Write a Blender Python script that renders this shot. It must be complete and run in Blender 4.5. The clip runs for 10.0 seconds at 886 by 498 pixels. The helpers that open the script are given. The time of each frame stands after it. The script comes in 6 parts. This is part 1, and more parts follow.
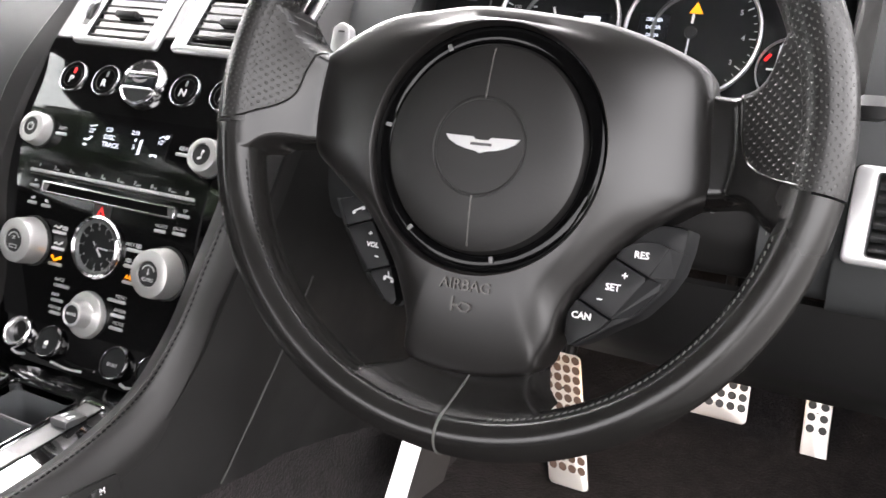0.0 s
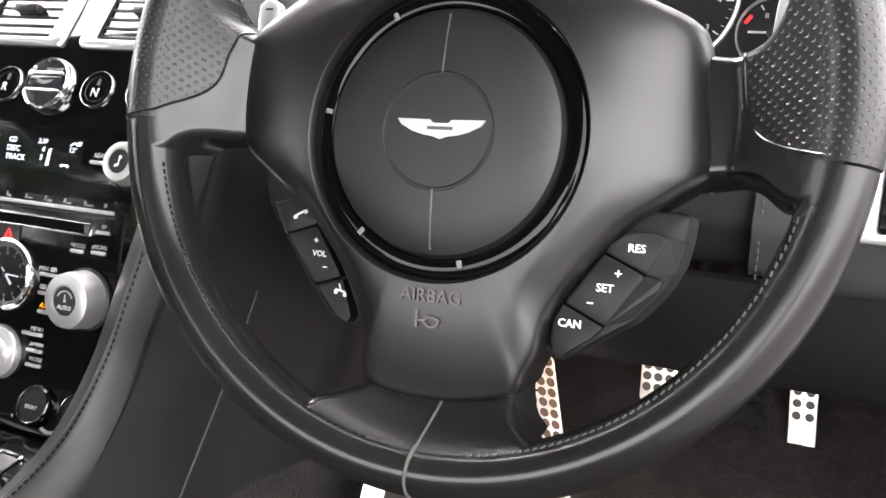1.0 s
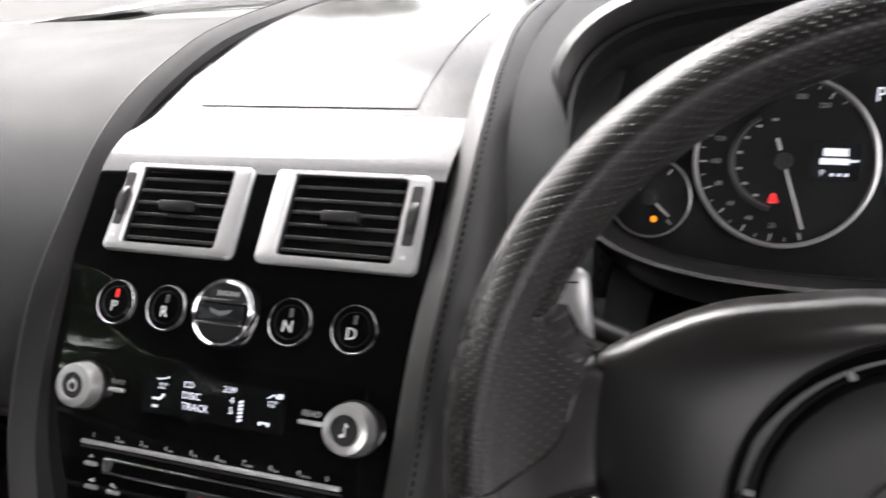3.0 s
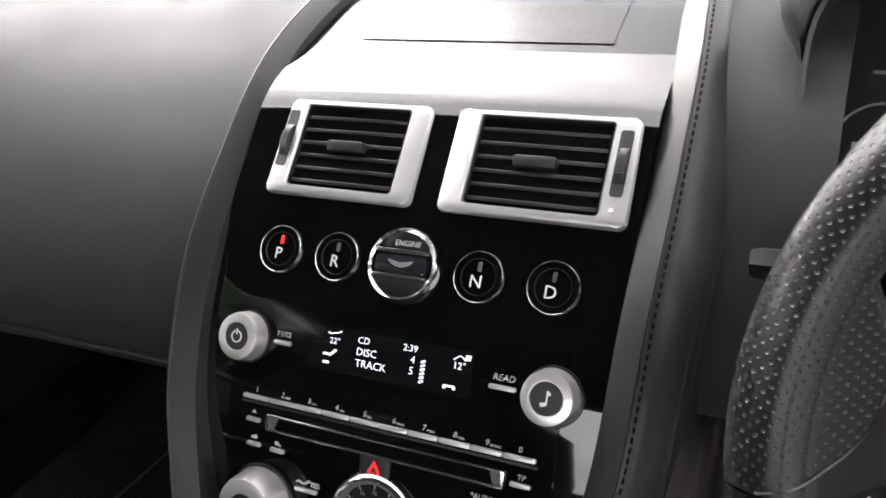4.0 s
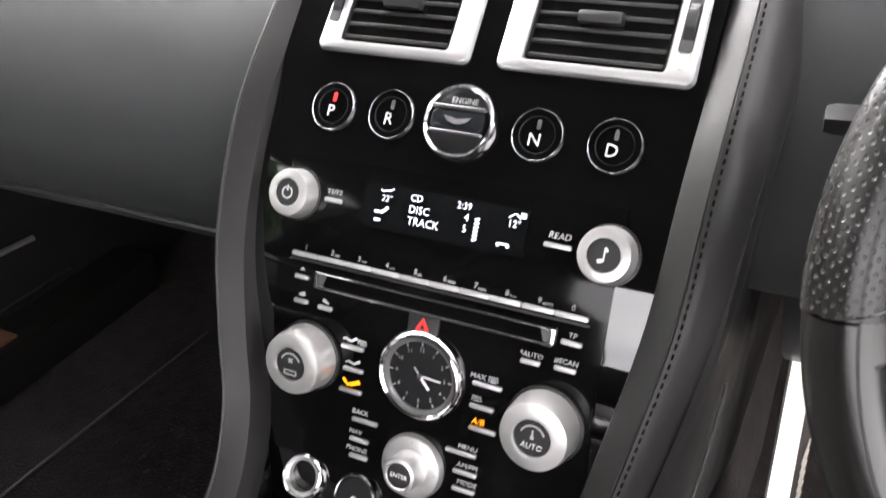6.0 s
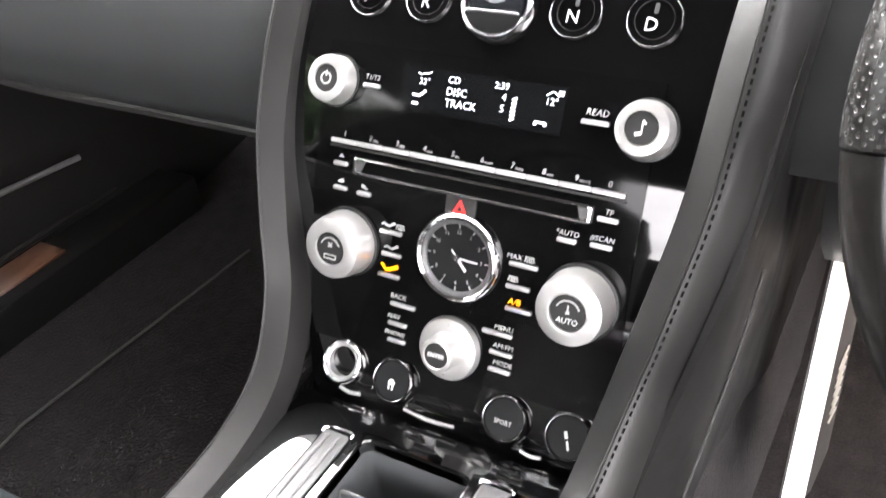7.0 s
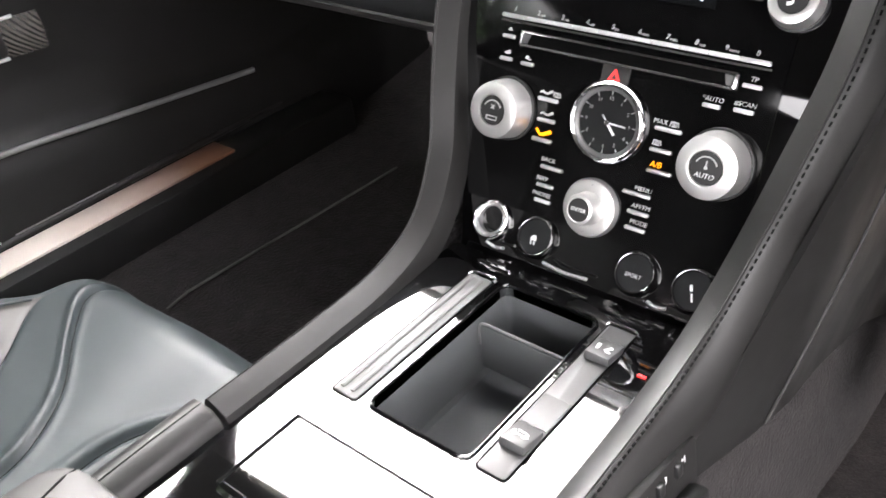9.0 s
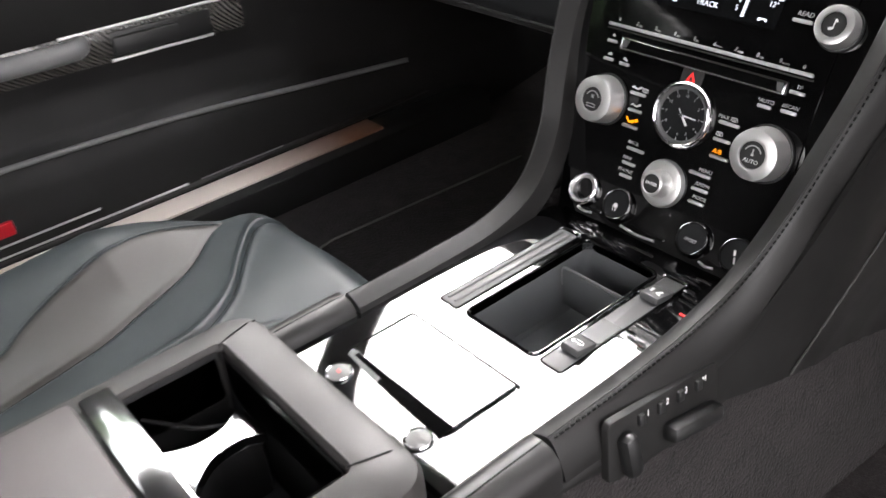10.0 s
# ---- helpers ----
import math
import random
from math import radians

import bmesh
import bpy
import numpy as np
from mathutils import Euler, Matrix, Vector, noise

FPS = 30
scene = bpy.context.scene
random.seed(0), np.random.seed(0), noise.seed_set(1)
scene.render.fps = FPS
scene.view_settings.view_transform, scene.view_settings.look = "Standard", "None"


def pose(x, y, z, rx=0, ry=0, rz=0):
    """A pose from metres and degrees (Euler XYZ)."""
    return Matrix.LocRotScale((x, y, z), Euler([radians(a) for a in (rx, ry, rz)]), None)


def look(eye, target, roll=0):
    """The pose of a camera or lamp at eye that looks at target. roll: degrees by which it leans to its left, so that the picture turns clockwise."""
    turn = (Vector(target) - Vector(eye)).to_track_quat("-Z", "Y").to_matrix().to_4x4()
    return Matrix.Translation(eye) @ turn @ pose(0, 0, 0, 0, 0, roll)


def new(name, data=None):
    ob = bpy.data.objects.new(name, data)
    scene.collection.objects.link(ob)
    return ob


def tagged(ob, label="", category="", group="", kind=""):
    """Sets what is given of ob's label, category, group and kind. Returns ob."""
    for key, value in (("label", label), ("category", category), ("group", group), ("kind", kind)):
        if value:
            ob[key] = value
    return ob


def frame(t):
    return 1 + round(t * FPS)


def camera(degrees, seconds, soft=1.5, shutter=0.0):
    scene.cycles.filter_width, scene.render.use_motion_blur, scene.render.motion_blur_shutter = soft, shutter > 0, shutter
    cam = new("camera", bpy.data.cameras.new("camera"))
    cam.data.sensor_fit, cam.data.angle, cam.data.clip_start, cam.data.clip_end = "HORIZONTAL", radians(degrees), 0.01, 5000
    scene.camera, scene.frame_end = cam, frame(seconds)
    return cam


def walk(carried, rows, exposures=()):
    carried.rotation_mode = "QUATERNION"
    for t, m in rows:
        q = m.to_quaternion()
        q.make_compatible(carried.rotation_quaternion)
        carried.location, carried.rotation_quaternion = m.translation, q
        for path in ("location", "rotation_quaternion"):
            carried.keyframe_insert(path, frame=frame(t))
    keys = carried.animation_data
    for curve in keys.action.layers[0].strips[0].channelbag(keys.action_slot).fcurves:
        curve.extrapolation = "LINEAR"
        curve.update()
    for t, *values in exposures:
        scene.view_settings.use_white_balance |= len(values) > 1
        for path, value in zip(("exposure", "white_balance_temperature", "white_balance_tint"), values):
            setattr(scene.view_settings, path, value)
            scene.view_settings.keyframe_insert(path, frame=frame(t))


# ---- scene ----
cam = camera(54.1, 10.0, shutter=0.4)

PATH = [
    (0, (0.5133, 0.035, 0.698), (-0.3297, 1.706, -0.007), 1.0),
    (0.5, (0.5043, 0.065, 0.692), (-0.2967, 1.758, -0.009), 0.4),
    (1, (0.4833, 0.092, 0.677), (-0.2677, 1.804, -0.034), -1.3),
    (1.5, (0.4623, 0.109, 0.685), (-0.2317, 1.839, -0.039), -2.0),
    (2, (0.4343, 0.125, 0.733), (-0.2767, 1.849, 0.009), -2.8),
    (2.5, (0.3763, 0.145, 0.779), (-0.3467, 1.851, 0.024), -4.4),
    (3, (0.2853, 0.184, 0.8), (-0.4327, 1.855, -0.032), -5.7),
    (3.2, (0.2573, 0.18, 0.794), (-0.4827, 1.831, -0.058), -6.2),
    (4.3, (0.1983, 0.196, 0.785), (-0.6607, 1.748, -0.139), -5.5),
    (4.5, (0.1963, 0.196, 0.784), (-0.6727, 1.745, -0.137), -4.9),
    (5, (0.1943, 0.193, 0.778), (-0.6767, 1.738, -0.148), -4.3),
    (5.5, (0.1943, 0.185, 0.768), (-0.6677, 1.706, -0.204), -4.6),
    (6, (0.1903, 0.173, 0.754), (-0.6577, 1.646, -0.3), -4.9),
    (6.2, (0.1863, 0.163, 0.743), (-0.6447, 1.642, -0.317), -4.2),
    (7.3, (0.2023, 0.143, 0.717), (-0.7227, 1.481, -0.447), -6.8),
    (7.5, (0.2023, 0.129, 0.707), (-0.7317, 1.469, -0.447), -6.1),
    (8, (0.2063, 0.107, 0.703), (-0.7627, 1.417, -0.457), -5.8),
    (8.5, (0.2183, 0.081, 0.7), (-0.8307, 1.339, -0.448), -6.0),
    (9, (0.2333, 0.066, 0.698), (-0.8877, 1.27, -0.439), -6.3),
    (9.5, (0.2703, 0.029, 0.711), (-0.9547, 1.145, -0.408), -6.6),
    (10, (0.3463, -0.019, 0.74), (-0.9917, 0.984, -0.357), -5.7),
]
walk(cam, [(t, look(eye, target, roll)) for t, eye, target, roll in PATH], [(0, 3.07), (1.5, 3.57), (2.5, 2.8), (3, 2.28), (4.5, 2.52), (5.5, 2.62), (6, 3.28), (7.5, 4.05), (8.5, 3.7), (9, 3.58), (9.5, 3.2), (10, 2.75)])

# ---- world, sun, exposure ----
world = bpy.data.worlds.new("overcast_sky")
scene.world = world
world.use_nodes = True
wn, wl = world.node_tree.nodes, world.node_tree.links
sky = wn.new("ShaderNodeTexSky")
sky.sky_type, sky.sun_disc = "NISHITA", False
sky.sun_elevation, sky.sun_rotation = radians(40), radians(-52)
sky.air_density, sky.dust_density, sky.ozone_density = 1.0, 6.0, 1.0
pale = wn.new("ShaderNodeHueSaturation")
pale.inputs["Saturation"].default_value = 0.22
wl.new(sky.outputs[0], pale.inputs["Color"])
cloud = wn.new("ShaderNodeTexNoise")
cloud.inputs["Scale"].default_value, cloud.inputs["Detail"].default_value = 2.6, 5.0
cramp = wn.new("ShaderNodeValToRGB")
cramp.color_ramp.elements[0].position, cramp.color_ramp.elements[0].color = 0.32, (0.62, 0.63, 0.65, 1)
cramp.color_ramp.elements[1].position, cramp.color_ramp.elements[1].color = 0.68, (1.25, 1.25, 1.24, 1)
wtc = wn.new("ShaderNodeTexCoord")
wl.new(wtc.outputs["Generated"], cloud.inputs["Vector"])
wl.new(cloud.outputs["Fac"], cramp.inputs["Fac"])
wmix = wn.new("ShaderNodeMix")
wmix.data_type, wmix.blend_type = "RGBA", "MULTIPLY"
wmix.inputs["Factor"].default_value = 1.0
veil = wn.new("ShaderNodeMix")
veil.data_type = "RGBA"
veil.inputs["Factor"].default_value = 0.62
veil.inputs["B"].default_value = (10.2, 9.65, 9.75, 1)
wl.new(pale.outputs[0], veil.inputs["A"])
wl.new(veil.outputs["Result"], wmix.inputs["A"])
wl.new(cramp.outputs[0], wmix.inputs["B"])
wl.new(wmix.outputs["Result"], wn["Background"].inputs["Color"])
wn["Background"].inputs["Strength"].default_value = 0.15
sun = new("sun", bpy.data.lights.new("sun", "SUN"))
sun.data.energy, sun.data.angle, sun.data.color = 0.5, radians(32), (1.0, 0.955, 0.945)
sun.matrix_world = look((-6.04, 5.02, 6.83), (0, 0.3, 0.4))


# ---- materials ----
def material(name, base, rough=0.5, metal=0.0, coat=0.0, grain=0.0, size=1100.0, wear=0.0, spread=0.25, emit=None, power=0.0, spec=0.5):
    """A surface with fine relief (grain, at size cells a metre) and blotches of wear in colour and gloss."""
    m = bpy.data.materials.new(name)
    m.use_nodes = True
    n, l = m.node_tree.nodes, m.node_tree.links
    b = n["Principled BSDF"]
    b.inputs["Base Color"].default_value = (*base, 1)
    b.inputs["Roughness"].default_value = rough
    b.inputs["Metallic"].default_value = metal
    b.inputs["Coat Weight"].default_value = coat
    b.inputs["Coat Roughness"].default_value = 0.04
    b.inputs["Specular IOR Level"].default_value = spec
    if emit:
        b.inputs["Emission Color"].default_value = (*emit, 1)
        b.inputs["Emission Strength"].default_value = power
    tc = n.new("ShaderNodeTexCoord")
    if wear:
        t = n.new("ShaderNodeTexNoise")
        t.inputs["Scale"].default_value, t.inputs["Detail"].default_value = 14.0, 8.0
        l.new(tc.outputs["Object"], t.inputs["Vector"])
        r = n.new("ShaderNodeMapRange")
        r.inputs["From Min"].default_value, r.inputs["From Max"].default_value = 0.3, 0.7
        r.inputs["To Min"].default_value, r.inputs["To Max"].default_value = rough * (1 - wear), min(1.0, rough * (1 + wear))
        l.new(t.outputs["Fac"], r.inputs["Value"])
        l.new(r.outputs[0], b.inputs["Roughness"])
        mx = n.new("ShaderNodeMix")
        mx.data_type = "RGBA"
        l.new(t.outputs["Fac"], mx.inputs["Factor"])
        mx.inputs["A"].default_value = (*[c * (1 - spread) for c in base], 1)
        mx.inputs["B"].default_value = (*[min(1, c * (1 + spread)) for c in base], 1)
        l.new(mx.outputs["Result"], b.inputs["Base Color"])
    if grain:
        v = n.new("ShaderNodeTexVoronoi")
        v.inputs["Scale"].default_value = size
        l.new(tc.outputs["Object"], v.inputs["Vector"])
        bp = n.new("ShaderNodeBump")
        bp.inputs["Strength"].default_value, bp.inputs["Distance"].default_value = grain * 0.45, 0.00018
        l.new(v.outputs["Distance"], bp.inputs["Height"])
        l.new(bp.outputs[0], b.inputs["Normal"])
    return m


def perforated(name, base, rough, cells_u, cells_v, hole=0.2):
    """Leather with rows of punched holes, laid out along the mesh's UV map."""
    m = material(name, base, rough, grain=0.25, size=900, wear=0.25, spec=0.36)
    n, l = m.node_tree.nodes, m.node_tree.links
    b = n["Principled BSDF"]
    uv = n.new("ShaderNodeUVMap")
    mp = n.new("ShaderNodeVectorMath")
    mp.operation = "MULTIPLY"
    mp.inputs[1].default_value = (cells_u, cells_v, 0)
    l.new(uv.outputs[0], mp.inputs[0])
    rows = []
    for dx, dy in ((0.0, 0.0), (0.5, 0.5)):
        ad = n.new("ShaderNodeVectorMath")
        ad.operation = "ADD"
        ad.inputs[1].default_value = (dx, dy, 0)
        fr = n.new("ShaderNodeVectorMath")
        fr.operation = "FRACTION"
        sb = n.new("ShaderNodeVectorMath")
        sb.operation = "SUBTRACT"
        sb.inputs[1].default_value = (0.5, 0.5, 0)
        ln = n.new("ShaderNodeVectorMath")
        ln.operation = "LENGTH"
        l.new(mp.outputs[0], ad.inputs[0])
        l.new(ad.outputs[0], fr.inputs[0])
        l.new(fr.outputs[0], sb.inputs[0])
        l.new(sb.outputs[0], ln.inputs[0])
        rows.append(ln)
    mn = n.new("ShaderNodeMath")
    mn.operation = "MINIMUM"
    l.new(rows[0].outputs["Value"], mn.inputs[0])
    l.new(rows[1].outputs["Value"], mn.inputs[1])
    st = n.new("ShaderNodeMapRange")
    st.inputs["From Min"].default_value, st.inputs["From Max"].default_value = hole * 0.75, hole * 1.25
    l.new(mn.outputs[0], st.inputs["Value"])
    bp = n.new("ShaderNodeBump")
    bp.inputs["Strength"].default_value, bp.inputs["Distance"].default_value = 0.7, 0.0005
    l.new(st.outputs[0], bp.inputs["Height"])
    l.new(bp.outputs[0], b.inputs["Normal"])
    mx = n.new("ShaderNodeMix")
    mx.data_type = "RGBA"
    mx.inputs["A"].default_value = (0.036, 0.035, 0.034, 1)
    mx.inputs["B"].default_value = (*base, 1)
    l.new(st.outputs[0], mx.inputs["Factor"])
    l.new(mx.outputs["Result"], b.inputs["Base Color"])
    return m


def carpet_material(name, base):
    m = material(name, base, 0.95, grain=1.0, size=420, spec=0.15)
    n, l = m.node_tree.nodes, m.node_tree.links
    tc = n.new("ShaderNodeTexCoord")
    last = None
    for scale, dark, pale in ((700.0, 0.35, 1.9), (55.0, 0.7, 1.35), (9.0, 0.75, 1.3)):
        f = n.new("ShaderNodeTexNoise")
        f.inputs["Scale"].default_value, f.inputs["Detail"].default_value = scale, 4.0
        l.new(tc.outputs["Object"], f.inputs["Vector"])
        r = n.new("ShaderNodeMapRange")
        r.inputs["From Min"].default_value, r.inputs["From Max"].default_value = 0.3, 0.7
        r.inputs["To Min"].default_value, r.inputs["To Max"].default_value = dark, pale
        l.new(f.outputs["Fac"], r.inputs["Value"])
        x = n.new("ShaderNodeMix")
        x.data_type, x.blend_type = "RGBA", "MULTIPLY"
        x.inputs["Factor"].default_value = 1.0
        x.inputs["A"].default_value = (*base, 1)
        if last:
            l.new(last, x.inputs["A"])
        l.new(r.outputs[0], x.inputs["B"])
        last = x.outputs["Result"]
    l.new(last, n["Principled BSDF"].inputs["Base Color"])
    t = n.new("ShaderNodeTexNoise")
    t.inputs["Scale"].default_value, t.inputs["Detail"].default_value = 330.0, 6.0
    l.new(tc.outputs["Object"], t.inputs["Vector"])
    bp = n.new("ShaderNodeBump")
    bp.inputs["Strength"].default_value, bp.inputs["Distance"].default_value = 1.0, 0.003
    l.new(t.outputs["Fac"], bp.inputs["Height"])
    l.new(bp.outputs[0], n["Principled BSDF"].inputs["Normal"])
    n["Principled BSDF"].inputs["Sheen Weight"].default_value = 0.05
    return m


def weave_material(name):
    m = material(name, (0.03, 0.03, 0.032), 0.25, coat=0.8)
    n, l = m.node_tree.nodes, m.node_tree.links
    tc = n.new("ShaderNodeTexCoord")
    w = n.new("ShaderNodeTexWave")
    w.bands_direction = "DIAGONAL"
    w.inputs["Scale"].default_value, w.inputs["Distortion"].default_value = 90.0, 0.6
    l.new(tc.outputs["Object"], w.inputs["Vector"])
    mx = n.new("ShaderNodeMix")
    mx.data_type = "RGBA"
    mx.inputs["A"].default_value, mx.inputs["B"].default_value = (0.012, 0.0115, 0.011, 1), (0.07, 0.066, 0.06, 1)
    l.new(w.outputs["Fac"], mx.inputs["Factor"])
    l.new(mx.outputs["Result"], n["Principled BSDF"].inputs["Base Color"])
    return m


def glass_material(name, tint=(1, 1, 1), rough=0.0, ior=1.45):
    m = material(name, tint, rough)
    m.node_tree.nodes["Principled BSDF"].inputs["Transmission Weight"].default_value = 1.0
    m.node_tree.nodes["Principled BSDF"].inputs["IOR"].default_value = ior
    return m


LEATHER = material("black_leather", (0.017, 0.0165, 0.016), 0.40, grain=0.35, size=1100, wear=0.22)
RIM = material("worn_rim_leather", (0.010, 0.0095, 0.009), 0.235, grain=0.22, size=1100, wear=0.2, spec=0.42)
DASH = material("dash_leather", (0.026, 0.0275, 0.028), 0.66, grain=0.35, size=1100, wear=0.06, spec=0.32)
ARM = material("armrest_leather", (0.026, 0.024, 0.023), 0.52, grain=0.35, size=1100, wear=0.15, spec=0.4)
RAIL = material("grey_black_leather", (0.011, 0.0105, 0.0103), 0.42, grain=0.3, size=1100, wear=0.12, spec=0.36)
MATTE = material("matte_black_leather", (0.0085, 0.0082, 0.008), 0.58, grain=0.35, size=1100, wear=0.2, spec=0.28)
# seat leather tinted as if sunlit: the warm light is put into its colour
SUNSEAT = material("sunlit_seat_leather", (0.040, 0.036, 0.033), 0.40, grain=0.3, size=1100, wear=0.2)
SEAT = material("blue_grey_leather", (0.027, 0.035, 0.038), 0.47, grain=0.3, size=1100, wear=0.2, spec=0.42)
PERF = perforated("perforated_leather", (0.013, 0.0125, 0.012), 0.30, 1, 1, 0.135)
SPOKE = material("soft_grey_plastic", (0.0065, 0.0058, 0.0054), 0.36, grain=0.2, size=1200, wear=0.12, spec=0.6)
PAD = material("pad_leather", (0.0075, 0.007, 0.0067), 0.46, grain=0.3, size=900, wear=0.15, spec=0.5)
PIANO = material("piano_black", (0.0016, 0.0016, 0.0017), 0.03, coat=0.6, wear=0.3, spread=0.1)
SMOKED = material("smoked_black_panel", (0.002, 0.002, 0.0021), 0.07, wear=0.3, spread=0.1, spec=0.22)
SATINBLACK = material("satin_black_lacquer", (0.004, 0.004, 0.0042), 0.17, spec=0.28, wear=0.25, spread=0.1)
PLASTIC = material("black_plastic", (0.009, 0.009, 0.009), 0.45, grain=0.25, size=1200, wear=0.15)
RUBBER = material("tray_rubber", (0.07, 0.074, 0.077), 0.7, grain=0.3, size=900, wear=0.1)
GREYPLASTIC = material("grey_plastic", (0.13, 0.13, 0.13), 0.5, grain=0.2, size=1200, wear=0.12)
SATIN = material("satin_silver", (0.62, 0.62, 0.62), 0.36, metal=0.85, grain=0.06, size=2500, wear=0.1, spread=0.05)
KNOB = material("brushed_silver", (0.66, 0.655, 0.645), 0.33, metal=0.85, grain=0.08, size=3000, wear=0.15, spread=0.06)
RINGMETAL = material("grey_ring_metal", (0.50, 0.50, 0.51), 0.16, metal=1.0)
CHROME = material("chrome", (0.83, 0.83, 0.84), 0.11, metal=1.0)
ALUMINIUM = material("pedal_aluminium", (0.74, 0.71, 0.66), 0.4, metal=0.7, grain=0.1, size=1500, wear=0.2)
CARPET = carpet_material("dark_carpet", (0.0125, 0.0106, 0.0108))
KICK = material("bright_kick_metal", (0.85, 0.84, 0.82), 0.35, metal=0.35, grain=0.08, size=1500, wear=0.1, spread=0.06)
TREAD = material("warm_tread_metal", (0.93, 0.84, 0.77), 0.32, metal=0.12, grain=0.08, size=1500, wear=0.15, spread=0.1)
# the plate's colour goes from cream to brown between y 0.36 and 0.56
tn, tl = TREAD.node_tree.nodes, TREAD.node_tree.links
front_brown, along_y, place = tn.new("ShaderNodeMix"), tn.new("ShaderNodeMapRange"), tn.new("ShaderNodeNewGeometry")
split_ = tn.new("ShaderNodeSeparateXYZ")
front_brown.data_type = "RGBA"
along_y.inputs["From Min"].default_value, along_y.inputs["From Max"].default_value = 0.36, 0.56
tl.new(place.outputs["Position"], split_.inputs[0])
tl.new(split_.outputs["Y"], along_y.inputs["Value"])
tl.new(along_y.outputs[0], front_brown.inputs["Factor"])
front_brown.inputs["A"].default_value, front_brown.inputs["B"].default_value = (0.93, 0.84, 0.77, 1), (0.24, 0.12, 0.075, 1)
tl.new(front_brown.outputs["Result"], tn["Principled BSDF"].inputs["Base Color"])
SOFTTHREAD = material("charcoal_thread", (0.004, 0.004, 0.004), 0.9, spec=0.05)
DARKTHREAD = material("dark_thread", (0.010, 0.010, 0.010), 0.9, spec=0.1)
RIBGREY = material("ribbed_grey_rubber", (0.09, 0.09, 0.09), 0.55, grain=0.2, size=1200, wear=0.15)
SWITCHGREY = material("dark_grey_plastic", (0.062, 0.062, 0.063), 0.48, grain=0.2, size=1200, wear=0.12)
WEAVE = weave_material("carbon_weave")
DIALFACE = material("dial_face", (0.005, 0.0054, 0.006), 0.55, wear=0.1, spec=0.2)
GREYDIAL = material("grey_dial_ring", (0.14, 0.14, 0.14), 0.35, metal=0.6)
LEGENDWHITE = material("pale_legend", (0.58, 0.58, 0.58), 0.5)
PRINT = material("white_print", (0.75, 0.75, 0.75), 0.5)
GREYPRINT = material("grey_print", (0.42, 0.42, 0.42), 0.5)
THREAD = material("grey_thread", (0.085, 0.085, 0.08), 0.85, spec=0.2)
# highlights on the raised letters put into a paler colour; also the grey pad seams
EMBOSS = material("relief_highlight_grey", (0.075, 0.070, 0.066), 0.40)
SLATE = material("slate_rubber", (0.0085, 0.0088, 0.0095), 0.5, grain=0.15, size=1500, wear=0.12, spec=0.3)
LIT = material("lit_white", (0.6, 0.62, 0.7), 0.5, emit=(0.85, 0.88, 1.0), power=0.17)
LITRED = material("lit_red", (0.4, 0.01, 0.01), 0.5, emit=(1.0, 0.02, 0.02), power=0.16)
LITAMBER = material("lit_amber", (0.5, 0.2, 0.0), 0.5, emit=(1.0, 0.28, 0.0), power=0.2)
SCREEN = material("dark_screen", (0.012, 0.013, 0.015), 0.08)
DISPLAY = material("dim_display", (0.0035, 0.0037, 0.004), 0.08, emit=(0.32, 0.34, 0.38), power=0.0003, spec=0.3)
GAP = material("gap_black", (0.002, 0.002, 0.002), 0.95, spec=0.05)
GLASS = glass_material("clear_glass")
COATED = glass_material("coated_glass", ior=1.16)
LEAF = material("leaves", (0.05, 0.085, 0.03), 0.6, wear=0.1, spread=0.6)
BARK = material("bark", (0.12, 0.09, 0.06), 0.9, grain=0.6, size=40)
TINTED = glass_material("tinted_glass", (0.72, 0.76, 0.74))
HEADLINING = material("headlining", (0.06, 0.058, 0.055), 0.9, grain=0.3, size=500, wear=0.05)
PAINT = material("dark_car_paint", (0.02, 0.021, 0.023), 0.2, coat=1.0, wear=0.1)
ASPHALT = material("asphalt", (0.11, 0.108, 0.104), 0.9, grain=0.6, size=60, wear=0.1, spread=0.4)


# ---- building tools ----
def thing(name, label, category, group="", kind=""):
    return tagged(new(name), label, category, group, kind)


def part(name, bm, mat, parent=None, label="", smooth=True, kind="", sharp=38):
    """One mesh object from a bmesh, in world places, under a thing or a part."""
    me = bpy.data.meshes.new(name)
    bmesh.ops.recalc_face_normals(bm, faces=bm.faces)
    bm.to_mesh(me)
    bm.free()
    me.materials.append(mat)
    if smooth:
        me.shade_smooth()
        me.set_sharp_from_angle(angle=radians(sharp))
    ob = new(name, me)
    ob.parent = parent
    return tagged(ob, label, kind=kind)


def top(name, bm, mat, label, category, group="", kind="", smooth=True):
    return tagged(part(name, bm, mat, smooth=smooth), label, category, group, kind)


def moved(bm, m):
    bmesh.ops.transform(bm, matrix=m, verts=bm.verts)
    return bm


def box(sx, sy, sz, bevel=0.0, m=None, seg=2):
    bm = bmesh.new()
    bmesh.ops.create_cube(bm, size=1.0, matrix=Matrix.Diagonal((sx, sy, sz, 1)))
    if bevel:
        bmesh.ops.bevel(bm, geom=bm.edges[:], offset=bevel, segments=seg, profile=0.5, affect="EDGES")
    return moved(bm, m) if m else bm


